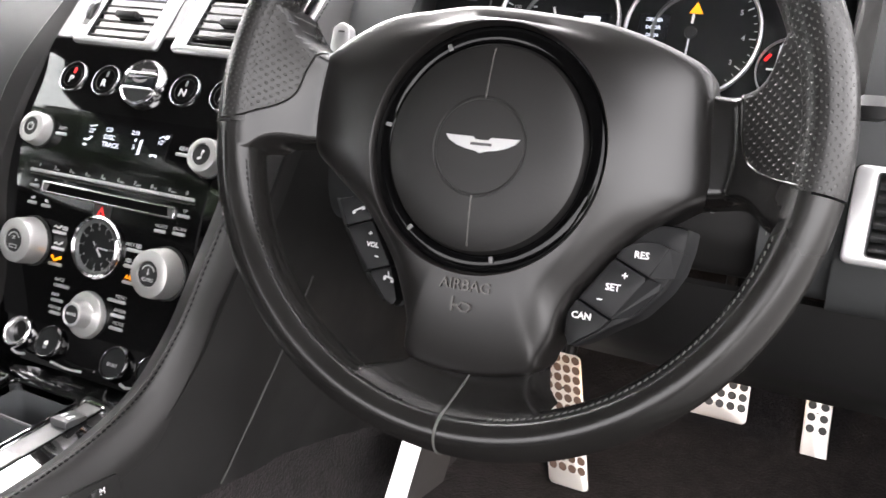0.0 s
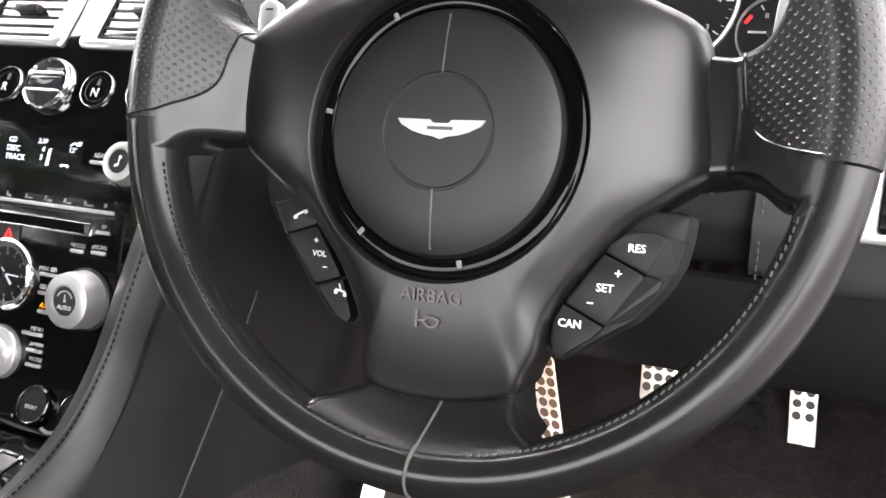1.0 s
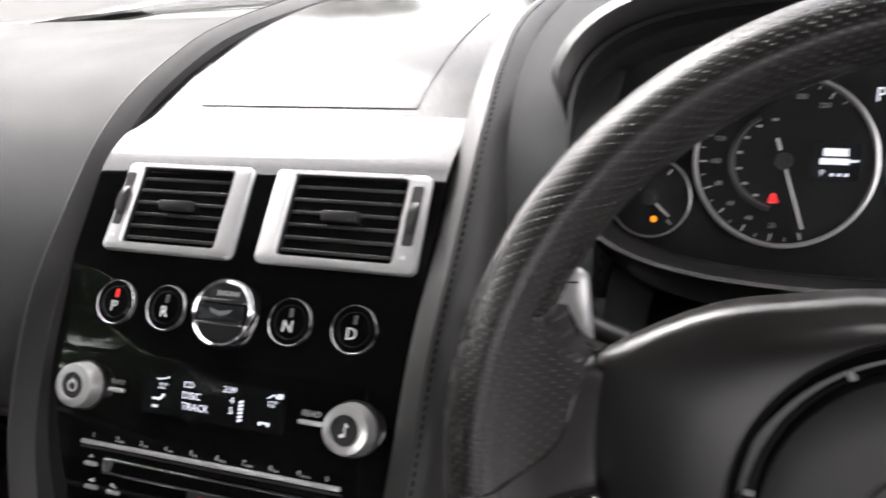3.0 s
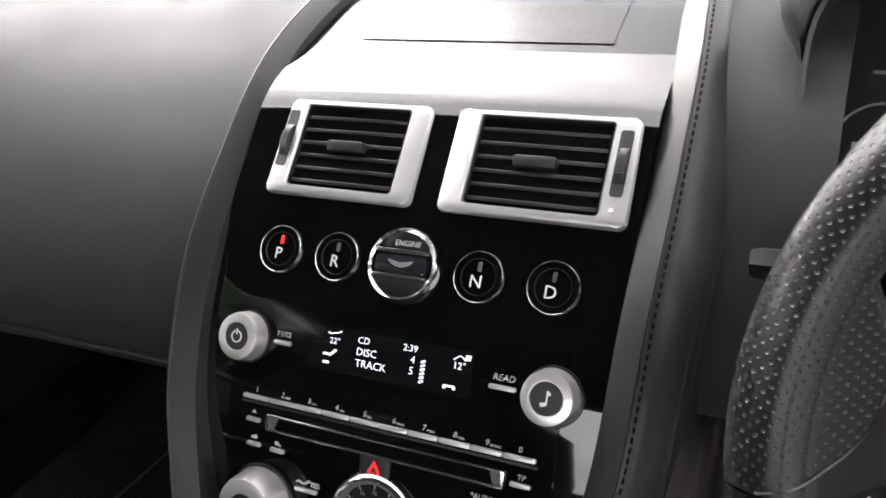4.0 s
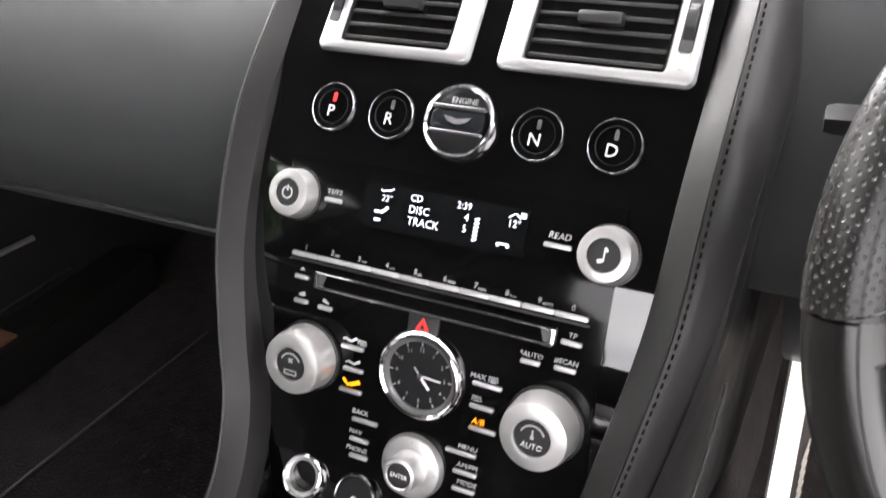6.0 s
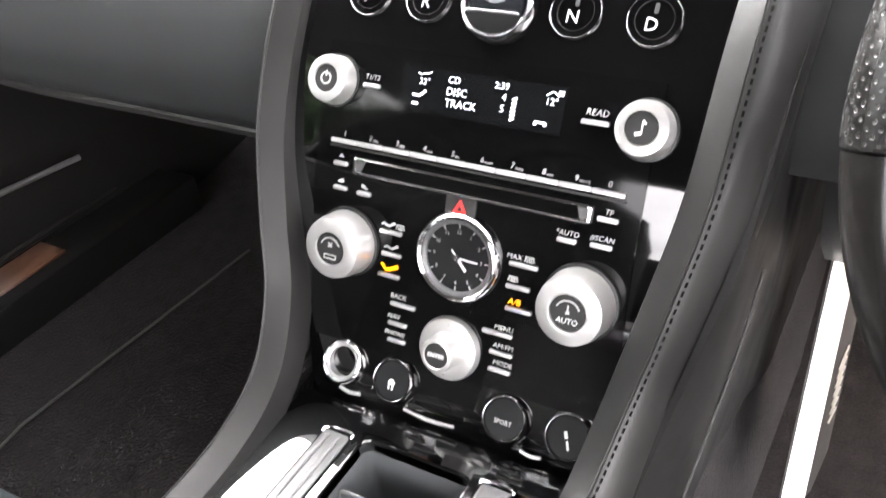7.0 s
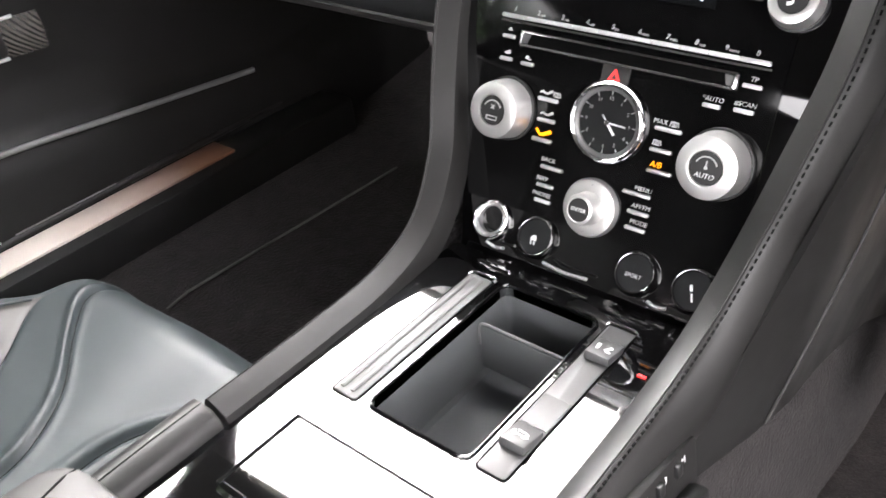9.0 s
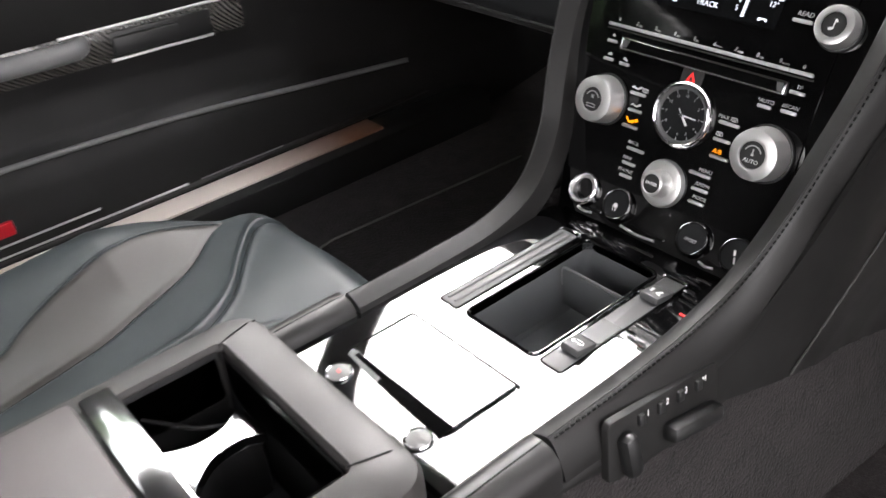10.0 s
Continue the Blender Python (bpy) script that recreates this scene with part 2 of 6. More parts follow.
def lathe(profile, seg=40, m=None, sx=1.0):
    """Turn (radius, height) pairs about z."""
    bm = bmesh.new()
    rings = []
    for r, h in profile:
        if r < 1e-6:
            rings.append([bm.verts.new((0, 0, h))])
        else:
            rings.append([bm.verts.new((sx * r * math.cos(2 * math.pi * k / seg), r * math.sin(2 * math.pi * k / seg), h)) for k in range(seg)])
    for a, b in zip(rings, rings[1:]):
        for k in range(seg):
            j = (k + 1) % seg
            if len(a) == 1 and len(b) == 1:
                continue
            if len(a) == 1:
                bm.faces.new((a[0], b[k], b[j]))
            elif len(b) == 1:
                bm.faces.new((a[k], a[j], b[0]))
            else:
                bm.faces.new((a[k], a[j], b[j], b[k]))
    return moved(bm, m) if m else bm


def loft(rows, closed=False, caps=False, bm=None):
    """A skin over rows of points, each row as long as the next. closed: the rows are rings."""
    bm = bm or bmesh.new()
    vs = [[bm.verts.new(p) for p in row] for row in rows]
    uv = bm.loops.layers.uv.verify()
    nr, nc = len(rows), len(rows[0])
    for i in range(nr - 1):
        for j in range(nc if closed else nc - 1):
            k = (j + 1) % nc
            f = bm.faces.new((vs[i][j], vs[i][k], vs[i + 1][k], vs[i + 1][j]))
            for lp, (a, b) in zip(f.loops, ((i, j), (i, j + 1), (i + 1, j + 1), (i + 1, j))):
                lp[uv].uv = (a / (nr - 1), b / nc)
    if caps and closed:
        bm.faces.new(vs[0][::-1])
        bm.faces.new(vs[-1])
    return bm


def shell(rows, depth):
    """A loft with thickness: a second skin depth below the first, joined round the edge."""
    bm = loft(rows)
    bmesh.ops.recalc_face_normals(bm, faces=bm.faces)
    bmesh.ops.solidify(bm, geom=bm.faces[:], thickness=depth)
    return bm


def smooth_line(points, steps=6):
    """A curve through points (Catmull-Rom)."""
    p = [Vector(q) for q in points]
    p = [2 * p[0] - p[1], *p, 2 * p[-1] - p[-2]]
    out = []
    for i in range(1, len(p) - 2):
        for k in range(steps):
            t = k / steps
            a, b, c, d = p[i - 1], p[i], p[i + 1], p[i + 2]
            out.append(0.5 * ((2 * b) + (c - a) * t + (2 * a - 5 * b + 4 * c - d) * t * t + (3 * b - a - 3 * c + d) * t ** 3))
    return [*out, p[-2]]


def tube(points, r, seg=8, closed=False, flat=1.0):
    pts = [Vector(q) for q in points]
    rows = []
    n = len(pts)
    up = Vector((0.13, 0.21, 0.97)).normalized()
    for i, p in enumerate(pts):
        a = pts[(i - 1) % n] if closed or i else pts[i]
        b = pts[(i + 1) % n] if closed or i < n - 1 else pts[i]
        d = (b - a).normalized()
        s = d.cross(up).normalized()
        u = s.cross(d)
        rows.append([p + s * r * math.cos(2 * math.pi * k / seg) + u * r * flat * math.sin(2 * math.pi * k / seg) for k in range(seg)])
    if closed:
        rows.append(rows[0])
    return loft(rows, closed=True, caps=not closed)


def outline(points, n=8, smooth_steps=5):
    """A closed smooth ring through points in the plane."""
    p = [Vector((*q, 0)) for q in points]
    m = len(p)
    out = []
    for i in range(m):
        a, b, c, d = p[i - 1], p[i], p[(i + 1) % m], p[(i + 2) % m]
        for k in range(smooth_steps):
            t = k / smooth_steps
            v = 0.5 * ((2 * b) + (c - a) * t + (2 * a - 5 * b + 4 * c - d) * t * t + (3 * b - a - 3 * c + d) * t ** 3)
            out.append((v.x, v.y))
    return out


def rounded(w, h, r, seg=5):
    """A rectangle's ring with round corners."""
    out = []
    for cx, cy, a0 in ((w / 2 - r, h / 2 - r, 0), (-w / 2 + r, h / 2 - r, 90), (-w / 2 + r, -h / 2 + r, 180), (w / 2 - r, -h / 2 + r, 270)):
        for k in range(seg + 1):
            a = radians(a0 + 90 * k / seg)
            out.append((cx + r * math.cos(a), cy + r * math.sin(a)))
    return out


def plate(ring, z0, z1, bevel=0.0, m=None):
    """A ring in the plane made solid from z0 to z1, its upper edge rounded."""
    c = Vector((sum(p[0] for p in ring) / len(ring), sum(p[1] for p in ring) / len(ring)))
    size = max(abs(p[0] - c.x) for p in ring), max(abs(p[1] - c.y) for p in ring)

    def inset(d):
        return [(c.x + (p[0] - c.x) * (1 - d / size[0]), c.y + (p[1] - c.y) * (1 - d / size[1])) for p in ring]
    rows = [[(x, y, z0) for x, y in ring], [(x, y, z1 - bevel) for x, y in ring]]
    if bevel:
        rows += [[(x, y, z1 - bevel * 0.3) for x, y in inset(bevel * 0.3)], [(x, y, z1) for x, y in inset(bevel)]]
    bm = loft(rows, closed=True, caps=True)
    return moved(bm, m) if m else bm


def frame_plate(outer, inner, z0, z1, bevel=0.0, m=None):
    """A plate with a hole: both rings have the same number of points."""
    rows = [[(x, y, z0) for x, y in outer], [(x, y, z1 - bevel) for x, y in outer]]
    mid = lambda a, b, k: [(p[0] + (q[0] - p[0]) * k, p[1] + (q[1] - p[1]) * k) for p, q in zip(a, b)]
    if bevel:
        rows += [[(x, y, z1 - bevel * 0.3) for x, y in mid(outer, inner, 0.06)], [(x, y, z1) for x, y in mid(outer, inner, 0.2)]]
    else:
        rows += [[(x, y, z1) for x, y in outer]]
    rows += [[(x, y, z1) for x, y in mid(outer, inner, 0.88)], [(x, y, z1 - bevel) for x, y in inner], [(x, y, z0) for x, y in inner], rows[0]]
    bm = loft(rows, closed=True)
    bmesh.ops.remove_doubles(bm, verts=bm.verts, dist=1e-6)
    return moved(bm, m) if m else bm


def lettering(text, size, m, depth=0.0002, align="CENTER", shear=0.0, bold=0.0):
    """Raised letters as a bmesh; m takes the letters' plane to its place."""
    cu = bpy.data.curves.new("letters", "FONT")
    cu.body, cu.size, cu.extrude, cu.align_x, cu.align_y, cu.resolution_u, cu.shear, cu.offset = text, size, depth, align, "CENTER", 2, shear, bold
    ob = new("letters", cu)
    me = bpy.data.meshes.new_from_object(ob.evaluated_get(bpy.context.evaluated_depsgraph_get()))
    bpy.data.objects.remove(ob)
    bm = bmesh.new()
    bm.from_mesh(me)
    bpy.data.meshes.remove(me)
    return moved(bm, m)


def axes(o, x, y, z):
    m = Matrix.Identity(4)
    for k, v in enumerate((x, y, z, o)):
        m.col[k][:3] = v
    return m


def merge(*bms):
    bm = bmesh.new()
    for b in bms:
        me = bpy.data.meshes.new("tmp")
        b.to_mesh(me)
        b.free()
        bm.from_mesh(me)
        bpy.data.meshes.remove(me)
    return bm


T = Matrix.Translation

# ---- the centre stack's curved face, by which its fittings are placed ----
FACE = smooth_line([(0, y, z) for y, z in ((0.428, 0.362), (0.436, 0.380), (0.452, 0.415), (0.466, 0.455), (0.480, 0.493), (0.505, 0.540), (0.533, 0.577), (0.5485, 0.5975), (0.570, 0.6190), (0.592, 0.6400), (0.612, 0.6495), (0.640, 0.6585), (0.690, 0.675), (0.760, 0.687), (0.850, 0.690), (0.960, 0.686))], 5)


def on_face(x, at, lift=0.0, by="z"):
    """The place on the face at that height (or depth): x across, y up along it, z out of it."""
    k = 2 if by == "z" else 1
    at -= 0.0024 * max(0.0, min(1.0, (at - 0.42) / 0.06)) if by == "z" else 0.0
    for a, b in zip(FACE, FACE[1:]):
        if a[k] <= at <= b[k]:
            f = (at - a[k]) / (b[k] - a[k])
            p = a.lerp(b, f)
            t = (b - a).normalized()
            nrm = Vector((0, -t.z, t.y))
            return axes(Vector((x, p.y, p.z)) + nrm * lift, (1, 0, 0), t, nrm)


def half_width(z):
    return 0.088 + 0.0285 * max(0.0, min(1.0, (z - 0.37) / 0.12))


def face_sheet(x0, x1, a, b, lift, by="z", depth=0.003, nx=6, ny=14):
    """A sheet that follows the face between two heights (or depths)."""
    rows = []
    for i in range(ny + 1):
        m = on_face(0, a + (b - a) * i / ny, lift, by)
        xs = [x0 + (x1 - x0) * j / nx for j in range(nx + 1)]
        rows.append([m @ Vector((x, 0, 0)) for x in xs] + [m @ Vector((x, 0, -depth)) for x in xs[::-1]])
    return loft(rows, closed=True, caps=True)


# ---- dashboard ----
def dash_rows(profile, xs, bend):
    rows = []
    for x in xs:
        rows.append([Vector((x, p.y + bend(x, p), p.z)) for p in smooth_line([(0, y, z) for y, z in profile], 5)])
    return rows


DASH_P = ((1.00, 0.650), (0.90, 0.656), (0.80, 0.658), (0.70, 0.650), (0.635, 0.630), (0.585, 0.595), (0.553, 0.552), (0.540, 0.512), (0.541, 0.488), (0.549, 0.470), (0.570, 0.458), (0.62, 0.455), (0.80, 0.45))
DASH_D = ((0.99, 0.684), (0.90, 0.692), (0.80, 0.694), (0.70, 0.684), (0.645, 0.662), (0.605, 0.625), (0.588, 0.575), (0.580, 0.535), (0.580, 0.500), (0.590, 0.480), (0.63, 0.474), (0.80, 0.46))
dashboard = thing("dashboard", "black leather dashboard with a padded passenger side below the windscreen", "dashboard")
part("passenger_pad", shell(dash_rows(DASH_P, [-0.128 - 0.62 * (k / 20) for k in range(21)], lambda x, p: 0.05 * max(0, (-x - 0.45) / 0.3) ** 2), -0.006), DASH, dashboard)
part("lower_lip", tube(smooth_line([(-0.13, 0.556, 0.456), (-0.3, 0.556, 0.456), (-0.5, 0.558, 0.456), (-0.74, 0.60, 0.457)]), 0.006), LEATHER, dashboard)
part("lip_welt", tube(smooth_line([(-0.13, 0.5415, 0.486), (-0.3, 0.5415, 0.486), (-0.5, 0.5430, 0.486), (-0.74, 0.588, 0.487)]), 0.0035), LEATHER, dashboard)
DASH_L = ((0.99, 0.684), (0.90, 0.690), (0.83, 0.690), (0.765, 0.686), (0.70, 0.676), (0.65, 0.660), (0.616, 0.638), (0.592, 0.605), (0.579, 0.565), (0.575, 0.530), (0.576, 0.500), (0.590, 0.480), (0.63, 0.474), (0.80, 0.46))
part("driver_pad", shell(dash_rows(DASH_L, [0.132 + 0.064 * k / 6 for k in range(7)], lambda x, p: 0), -0.006), DASH, dashboard)
LOWER = ((0.66, 0.540), (0.62, 0.540), (0.590, 0.533), (0.580, 0.516), (0.580, 0.500), (0.590, 0.480), (0.63, 0.474), (0.80, 0.46))
# same profile as the lower pad; the shade here is put into the dark material
part("shaded_cowl", shell(dash_rows(LOWER, [0.196 + 0.262 * k / 10 for k in range(11)], lambda x, p: 0.012), -0.006), MATTE, dashboard, "cowl round the column, its shade put into a dull black")
part("lower_driver_pad", shell(dash_rows(LOWER, [0.4585 + 0.0445 * k / 4 for k in range(5)], lambda x, p: 0), -0.006), DASH, dashboard)
part("outer_driver_pad", shell(dash_rows(DASH_D, [0.503 + 0.249 * k / 8 for k in range(9)], lambda x, p: 0.04 * ((x - 0.503) / 0.249) ** 2), -0.006), DASH, dashboard)
part("rear_top", shell([[(0.166 + 0.337 * j / 6, y, z) for j in range(7)] for y, z in ((0.99, 0.684), (0.90, 0.692), (0.80, 0.694), (0.76, 0.692))], 0.006), DASH, dashboard)
part("knee_panel", shell([[(0.16 + 0.6 * j / 8, y, z) for j in range(9)] for y, z in ((0.60, 0.474), (0.605, 0.455), (0.63, 0.412), (0.68, 0.368), (0.75, 0.352))], 0.006), PLASTIC, dashboard)
part("undertray", shell([[(-0.75 + 0.62 * j / 6, y, z) for j in range(7)] for y, z in ((0.60, 0.452), (0.68, 0.40), (0.80, 0.36), (0.95, 0.34))], 0.006), PLASTIC, dashboard)

# ---- centre stack ----
stack = thing("centre_stack", "gloss black centre stack with silver knobs, radio keys and clock", "centre stack")
def fascia_row(k):
    """The face is flat across and widens upwards between the rails."""
    p, hw = FACE[k], half_width(FACE[k].z)
    return [Vector((hw * j / 5, p.y, p.z)) for j in range(-5, 6)]


part("fascia", shell([fascia_row(k) for k, p in enumerate(FACE) if p.y <= 0.645], 0.005), PIANO, stack, sharp=16)
part("top_panel", shell([[(0.1155 * (j / 4 - 1), p.y, p.z) for j in range(9)] for p in FACE if p.y >= 0.639], 0.005), SATINBLACK, stack)
part("radio_panel", face_sheet(-0.094, 0.094, 0.398, 0.5555, 0.0012), SMOKED, stack)
part("storage_lid", face_sheet(-0.0775, 0.0785, 0.6475, 0.80, 0.0007, "y"), SATINBLACK, stack)

# ---- leather rails that frame the stack and the tunnel ----
def between(table, v):
    for (a, p), (b, q) in zip(table, table[1:]):
        if v <= b:
            return p + (q - p) * max(0.0, (v - a) / (b - a))
    return table[-1][1]


FAN = ((0.226, 0.20), (0.36, 0.345), (0.437, 0.455), (0.482, 0.51), (0.567, 0.59), (0.68, 0.72), (0.95, 1.0))
HEM = ((0.19, 0.358), (0.24, 0.346), (0.295, 0.332), (0.325, 0.324), (0.375, 0.317), (0.44, 0.300), (0.52, 0.287), (0.57, 0.270), (0.65, 0.240), (0.78, 0.165), (1.0, 0.12))


SHOULDER = ((0.226, 0.70), (0.36, 0.72), (0.437, 0.80), (0.482, 0.90), (0.567, 1.0), (1.0, 1.0))


def rail(side):
    s = side
    path = smooth_line([(0.098 * s, 0.226, 0.374), (0.098 * s, 0.30, 0.374), (0.098 * s, 0.36, 0.378), (0.101 * s, 0.405, 0.394), (0.108 * s, 0.437, 0.428), (0.117 * s, 0.457, 0.468), (0.126 * s, 0.482, 0.515), (0.129 * s, 0.52, 0.570), (0.130 * s, 0.567, 0.612), (0.129 * s, 0.62, 0.652), (0.123 * s, 0.68, 0.677), (0.117 * s, 0.76, 0.690), (0.112 * s, 0.95, 0.689)], 6)
    sec = [(-0.0135, -0.020), (-0.0140, -0.004), (-0.0130, 0.0005), (-0.0065, 0.0045), (0.0000, 0.0068), (0.0006, 0.0063), (0.0012, 0.0069), (0.0045, 0.0062), (0.0080, 0.0038), (0.0118, -0.0002), (0.0155, -0.0056), (0.0188, -0.0115), (0.0212, -0.0175), (0.0215, -0.026)]
    rows = []
    for i, p in enumerate(path):
        d = (path[min(i + 1, len(path) - 1)] - path[max(i - 1, 0)]).normalized()
        up = Vector((0, -d.z, d.y)).normalized()
        w = between(SHOULDER, p.y) * (1.0 if s > 0 else 0.68)
        rows.append([p + Vector((s * a * (w if a > 0.003 else 1.0), 0, 0)) + up * b for a, b in sec])
    ob = top("console_rail", loft(rows, closed=True, caps=True), RAIL, "stitched black leather rail framing the centre stack", "trim rail", "console rails")
    # stitches along the crown on the driver's side
    if s < 0:
        part("rail_seam", tube([p + Vector((0.0006 * s, 0, 0.0066)) for p in path], 0.0006, 6), DARKTHREAD, ob, "dark seam")
    for off in (0.0042,) if s > 0 else ():
        st = bmesh.new()
        fine = smooth_line(path, 3)
        acc = 0.0
        for a, b in zip(fine, fine[1:]):
            d = (b - a)
            ln = d.length
            k = 0.0
            while acc + (ln - k) >= 0.0045:
                k += 0.0045 - acc
                acc = 0.0
                c = a + d * (k / ln)
                dn = d.normalized()
                up = Vector((0, -dn.z, dn.y))
                side_v = Vector((1, 0, 0))
                bmesh.ops.create_cube(st, size=1, matrix=axes(c + side_v * s * off * 0.75 + up * 0.0062, side_v * 0.0011, dn * 0.0026, up * 0.0010))
            acc += ln - k
        part("stitching", st, SOFTTHREAD, ob, "dark grey stitches", smooth=False, kind="stuff")
    # side wall of the tunnel below the rail
    rows = []
    for p in path:
        ly = between(FAN, p.y)
        low = Vector(((0.1135 + 0.012 * max(0.0, min(1.0, (ly - 0.38) / 0.1))) * s, ly, between(HEM, ly)))
        hi = p + Vector((0.0190 * between(SHOULDER, p.y) * (s if s > 0 else 0.68 * s), 0, 0)) - Vector((0, 0, 0.018))
        rows.append([hi.lerp(low, k / 5) + Vector((0.0015 * s * math.sin(math.pi * k / 5), 0, 0)) for k in range(6)])
    side_panel = thing("tunnel_side_panel", "smooth black leather side panel of the tunnel below the rail", "side panel", "tunnel side panels")
    part("panel", shell(rows, 0.004), MATTE, side_panel)
    near = lambda y, z: min((q for a, b in zip(rows, rows[1:]) for c in range(5) for q in (a[c].lerp(b[c + 1], 0.5), a[c], a[c].lerp(a[c + 1], 0.5))), key=lambda q: abs(q.y - y) + abs(q.z - z)).x
    part("panel_seam", tube(smooth_line([(near(y, z) + 0.0012 * s, y, z) for y, z in ((0.548, 0.438), (0.52, 0.400), (0.482, 0.350), (0.447, 0.303))]), 0.0009, 6), material("grey_seam", (0.045, 0.045, 0.044), 0.7, spec=0.2), side_panel, "grey seam")
    rows = [[(0.106 * s, y, 0.372), (0.108 * s, y, 0.25), (0.125 * s, y, 0.11)] for y in (-0.4, 0.0, 0.3, 0.45)] + [[(0.106 * s, 0.62, 0.55), (0.113 * s, 0.64, 0.22), (0.14 * s, 0.66, 0.11)], [(0.106 * s, 1.25, 0.55), (0.118 * s, 1.25, 0.22), (0.15 * s, 1.25, 0.11)]]
    top("tunnel_carpet", shell(rows, 0.004), CARPET, "dark carpet covering the tunnel's side", "carpet", "tunnel carpets")


rail(1)
rail(-1)

# ---- tunnel deck ----
tunnel = thing("tunnel_console", "gloss black tunnel console with an open tray between the seats", "console")
hole = [(x + 0.0013, y + 0.3417) for x, y in rounded(0.0685, 0.1265, 0.006)]
deck = frame_plate([(x, y + 0.294) for x, y in rounded(0.177, 0.262, 0.004)], hole, 0.362, 0.370)
part("deck", deck, PIANO, tunnel, sharp=15)

def open_box(ring, z0, z1, wall=0.002):
    rows = [[(x, y, z1) for x, y in ring], [(x, y, z0 + 0.004) for x, y in ring], [((x - 0.0013) * 0.95 + 0.0013, (y - 0.3417) * 0.97 + 0.3417, z0) for x, y in ring]]
    return loft(rows, closed=True, caps=False), rows[-1]

tray, base = open_box(hole, 0.315, 0.3685)
tray.faces.new([tray.verts.new(p) for p in base])
part("tray_liner", tray, RUBBER, tunnel, "dark grey rubber liner", sharp=22)
part("tray_rim", tube([(x, y, 0.3706) for x, y in hole], 0.0010, 6, closed=True), PIANO, tunnel, "thin black rim")
part("tray_divider", box(0.066, 0.003, 0.034, 0.0012, T((0.0013, 0.376, 0.342))), RUBBER, tunnel)
part("divider_edge", tube(smooth_line([(-0.0310, 0.3742, 0.344), (-0.0312, 0.3746, 0.356), (-0.0295, 0.3752, 0.3598), (-0.024, 0.376, 0.3602), (0.0, 0.376, 0.3600), (0.033, 0.376, 0.3600)]), 0.0008, 6), GREYPLASTIC, tunnel, "pale moulded edge")

# ---- steering wheel ----
TILT_W = radians(21)
WU, WN = Vector((0, math.sin(TILT_W), math.cos(TILT_W))), Vector((0, -math.cos(TILT_W), math.sin(TILT_W)))
WM = axes(Vector((0.3400, 0.419, 0.595)), (1, 0, 0), WU, WN) @ Matrix.Rotation(radians(2.0), 4, "Z")
wheel = thing("steering_wheel", "three-spoke steering wheel in worn black leather with perforated grips", "steering wheel")
RC, RR, RD, RN = 0.1516, 0.0118, 0.0155, 0.0
RX, RY = 0.0042, 0.0093


def rim_piece(a0, a1, n, more=0.0, ends=True):
    rows = []
    for i in range(n + 1):
        a = radians(a0 + (a1 - a0) * i / n)
        c = Vector((RC * math.cos(a) + RX, RC * math.sin(a) + RY, RN))
        rad = Vector((math.cos(a), math.sin(a), 0))
        full = 0.0036 * max(0.0, -math.cos(a)) ** 2  # the worn side bulges outwards
        rows.append([c + rad * ((RR + more) * math.cos(b) + full * max(0.0, math.cos(b)) ** 3) + Vector((0, 0, (RD + more) * math.sin(b))) for b in (2 * math.pi * k / 24 for k in range(24))])
    return moved(loft(rows, closed=True, caps=ends), WM)


CELL = 0.0044


def in_cells(bm, along_u, along_v):
    """Scale a skin's UV map to the size of the punched pattern."""
    uv = bm.loops.layers.uv.verify()
    for f in bm.faces:
        for lp in f.loops:
            lp[uv].uv = (lp[uv].uv[0] * along_u / CELL, lp[uv].uv[1] * along_v / CELL)
    return bm


def grip_piece(a0, a1, n):
    return in_cells(rim_piece(a0, a1, n, 0.0006), RC * radians(a1 - a0), 0.088)


part("grip", grip_piece(-6.5, 89.85, 56), PERF, wheel, "perforated leather grip")
part("grip", grip_piece(90.15, 184, 56), PERF, wheel, "perforated leather grip")
part("lower_rim", rim_piece(184.4, 269.7, 48), RIM, wheel)
part("lower_rim", rim_piece(270.3, 353.1, 48), RIM, wheel)

COVER = [(-0.013, 0.0742), (0.042, 0.0686), (0.0690, 0.0622), (0.0878, 0.0556), (0.0985, 0.0500), (0.1028, 0.0420), (0.1058, 0.0150), (0.1080, -0.0090), (0.0975, -0.0195), (0.0800, -0.0325), (0.0690, -0.0440), (0.0600, -0.0560), (0.0515, -0.0690), (0.0478, -0.0790), (0.0460, -0.0900), (0.0418, -0.100), (0.0355, -0.110)]
COVER += [(0.005, -0.1170), (-0.023, -0.1160), (-0.0325, -0.1110), (-0.0335, -0.104), (-0.035, -0.092), (-0.0454, -0.068), (-0.0595, -0.0490), (-0.0715, -0.0370), (-0.0960, -0.0205), (-0.1115, -0.0082), (-0.1155, 0.0120), (-0.1135, 0.040), (-0.1075, 0.0490), (-0.0750, 0.0655), (-0.0450, 0.0712)]
ring = outline(COVER, smooth_steps=5)


def scaled(r, k, z):
    """The cover's outline drawn in by k; its two wings fall away from the hub."""
    return [Vector((x * k, (y + 0.02) * k - 0.02, z - wing_fall(x * k))) for x, y in r]


def wing_fall(x):
    return (4.5 if x > 0 else 2.0) * max(0.0, abs(x) - 0.050) ** 2


PM = WM @ T((-0.0018, -0.0008, 0))


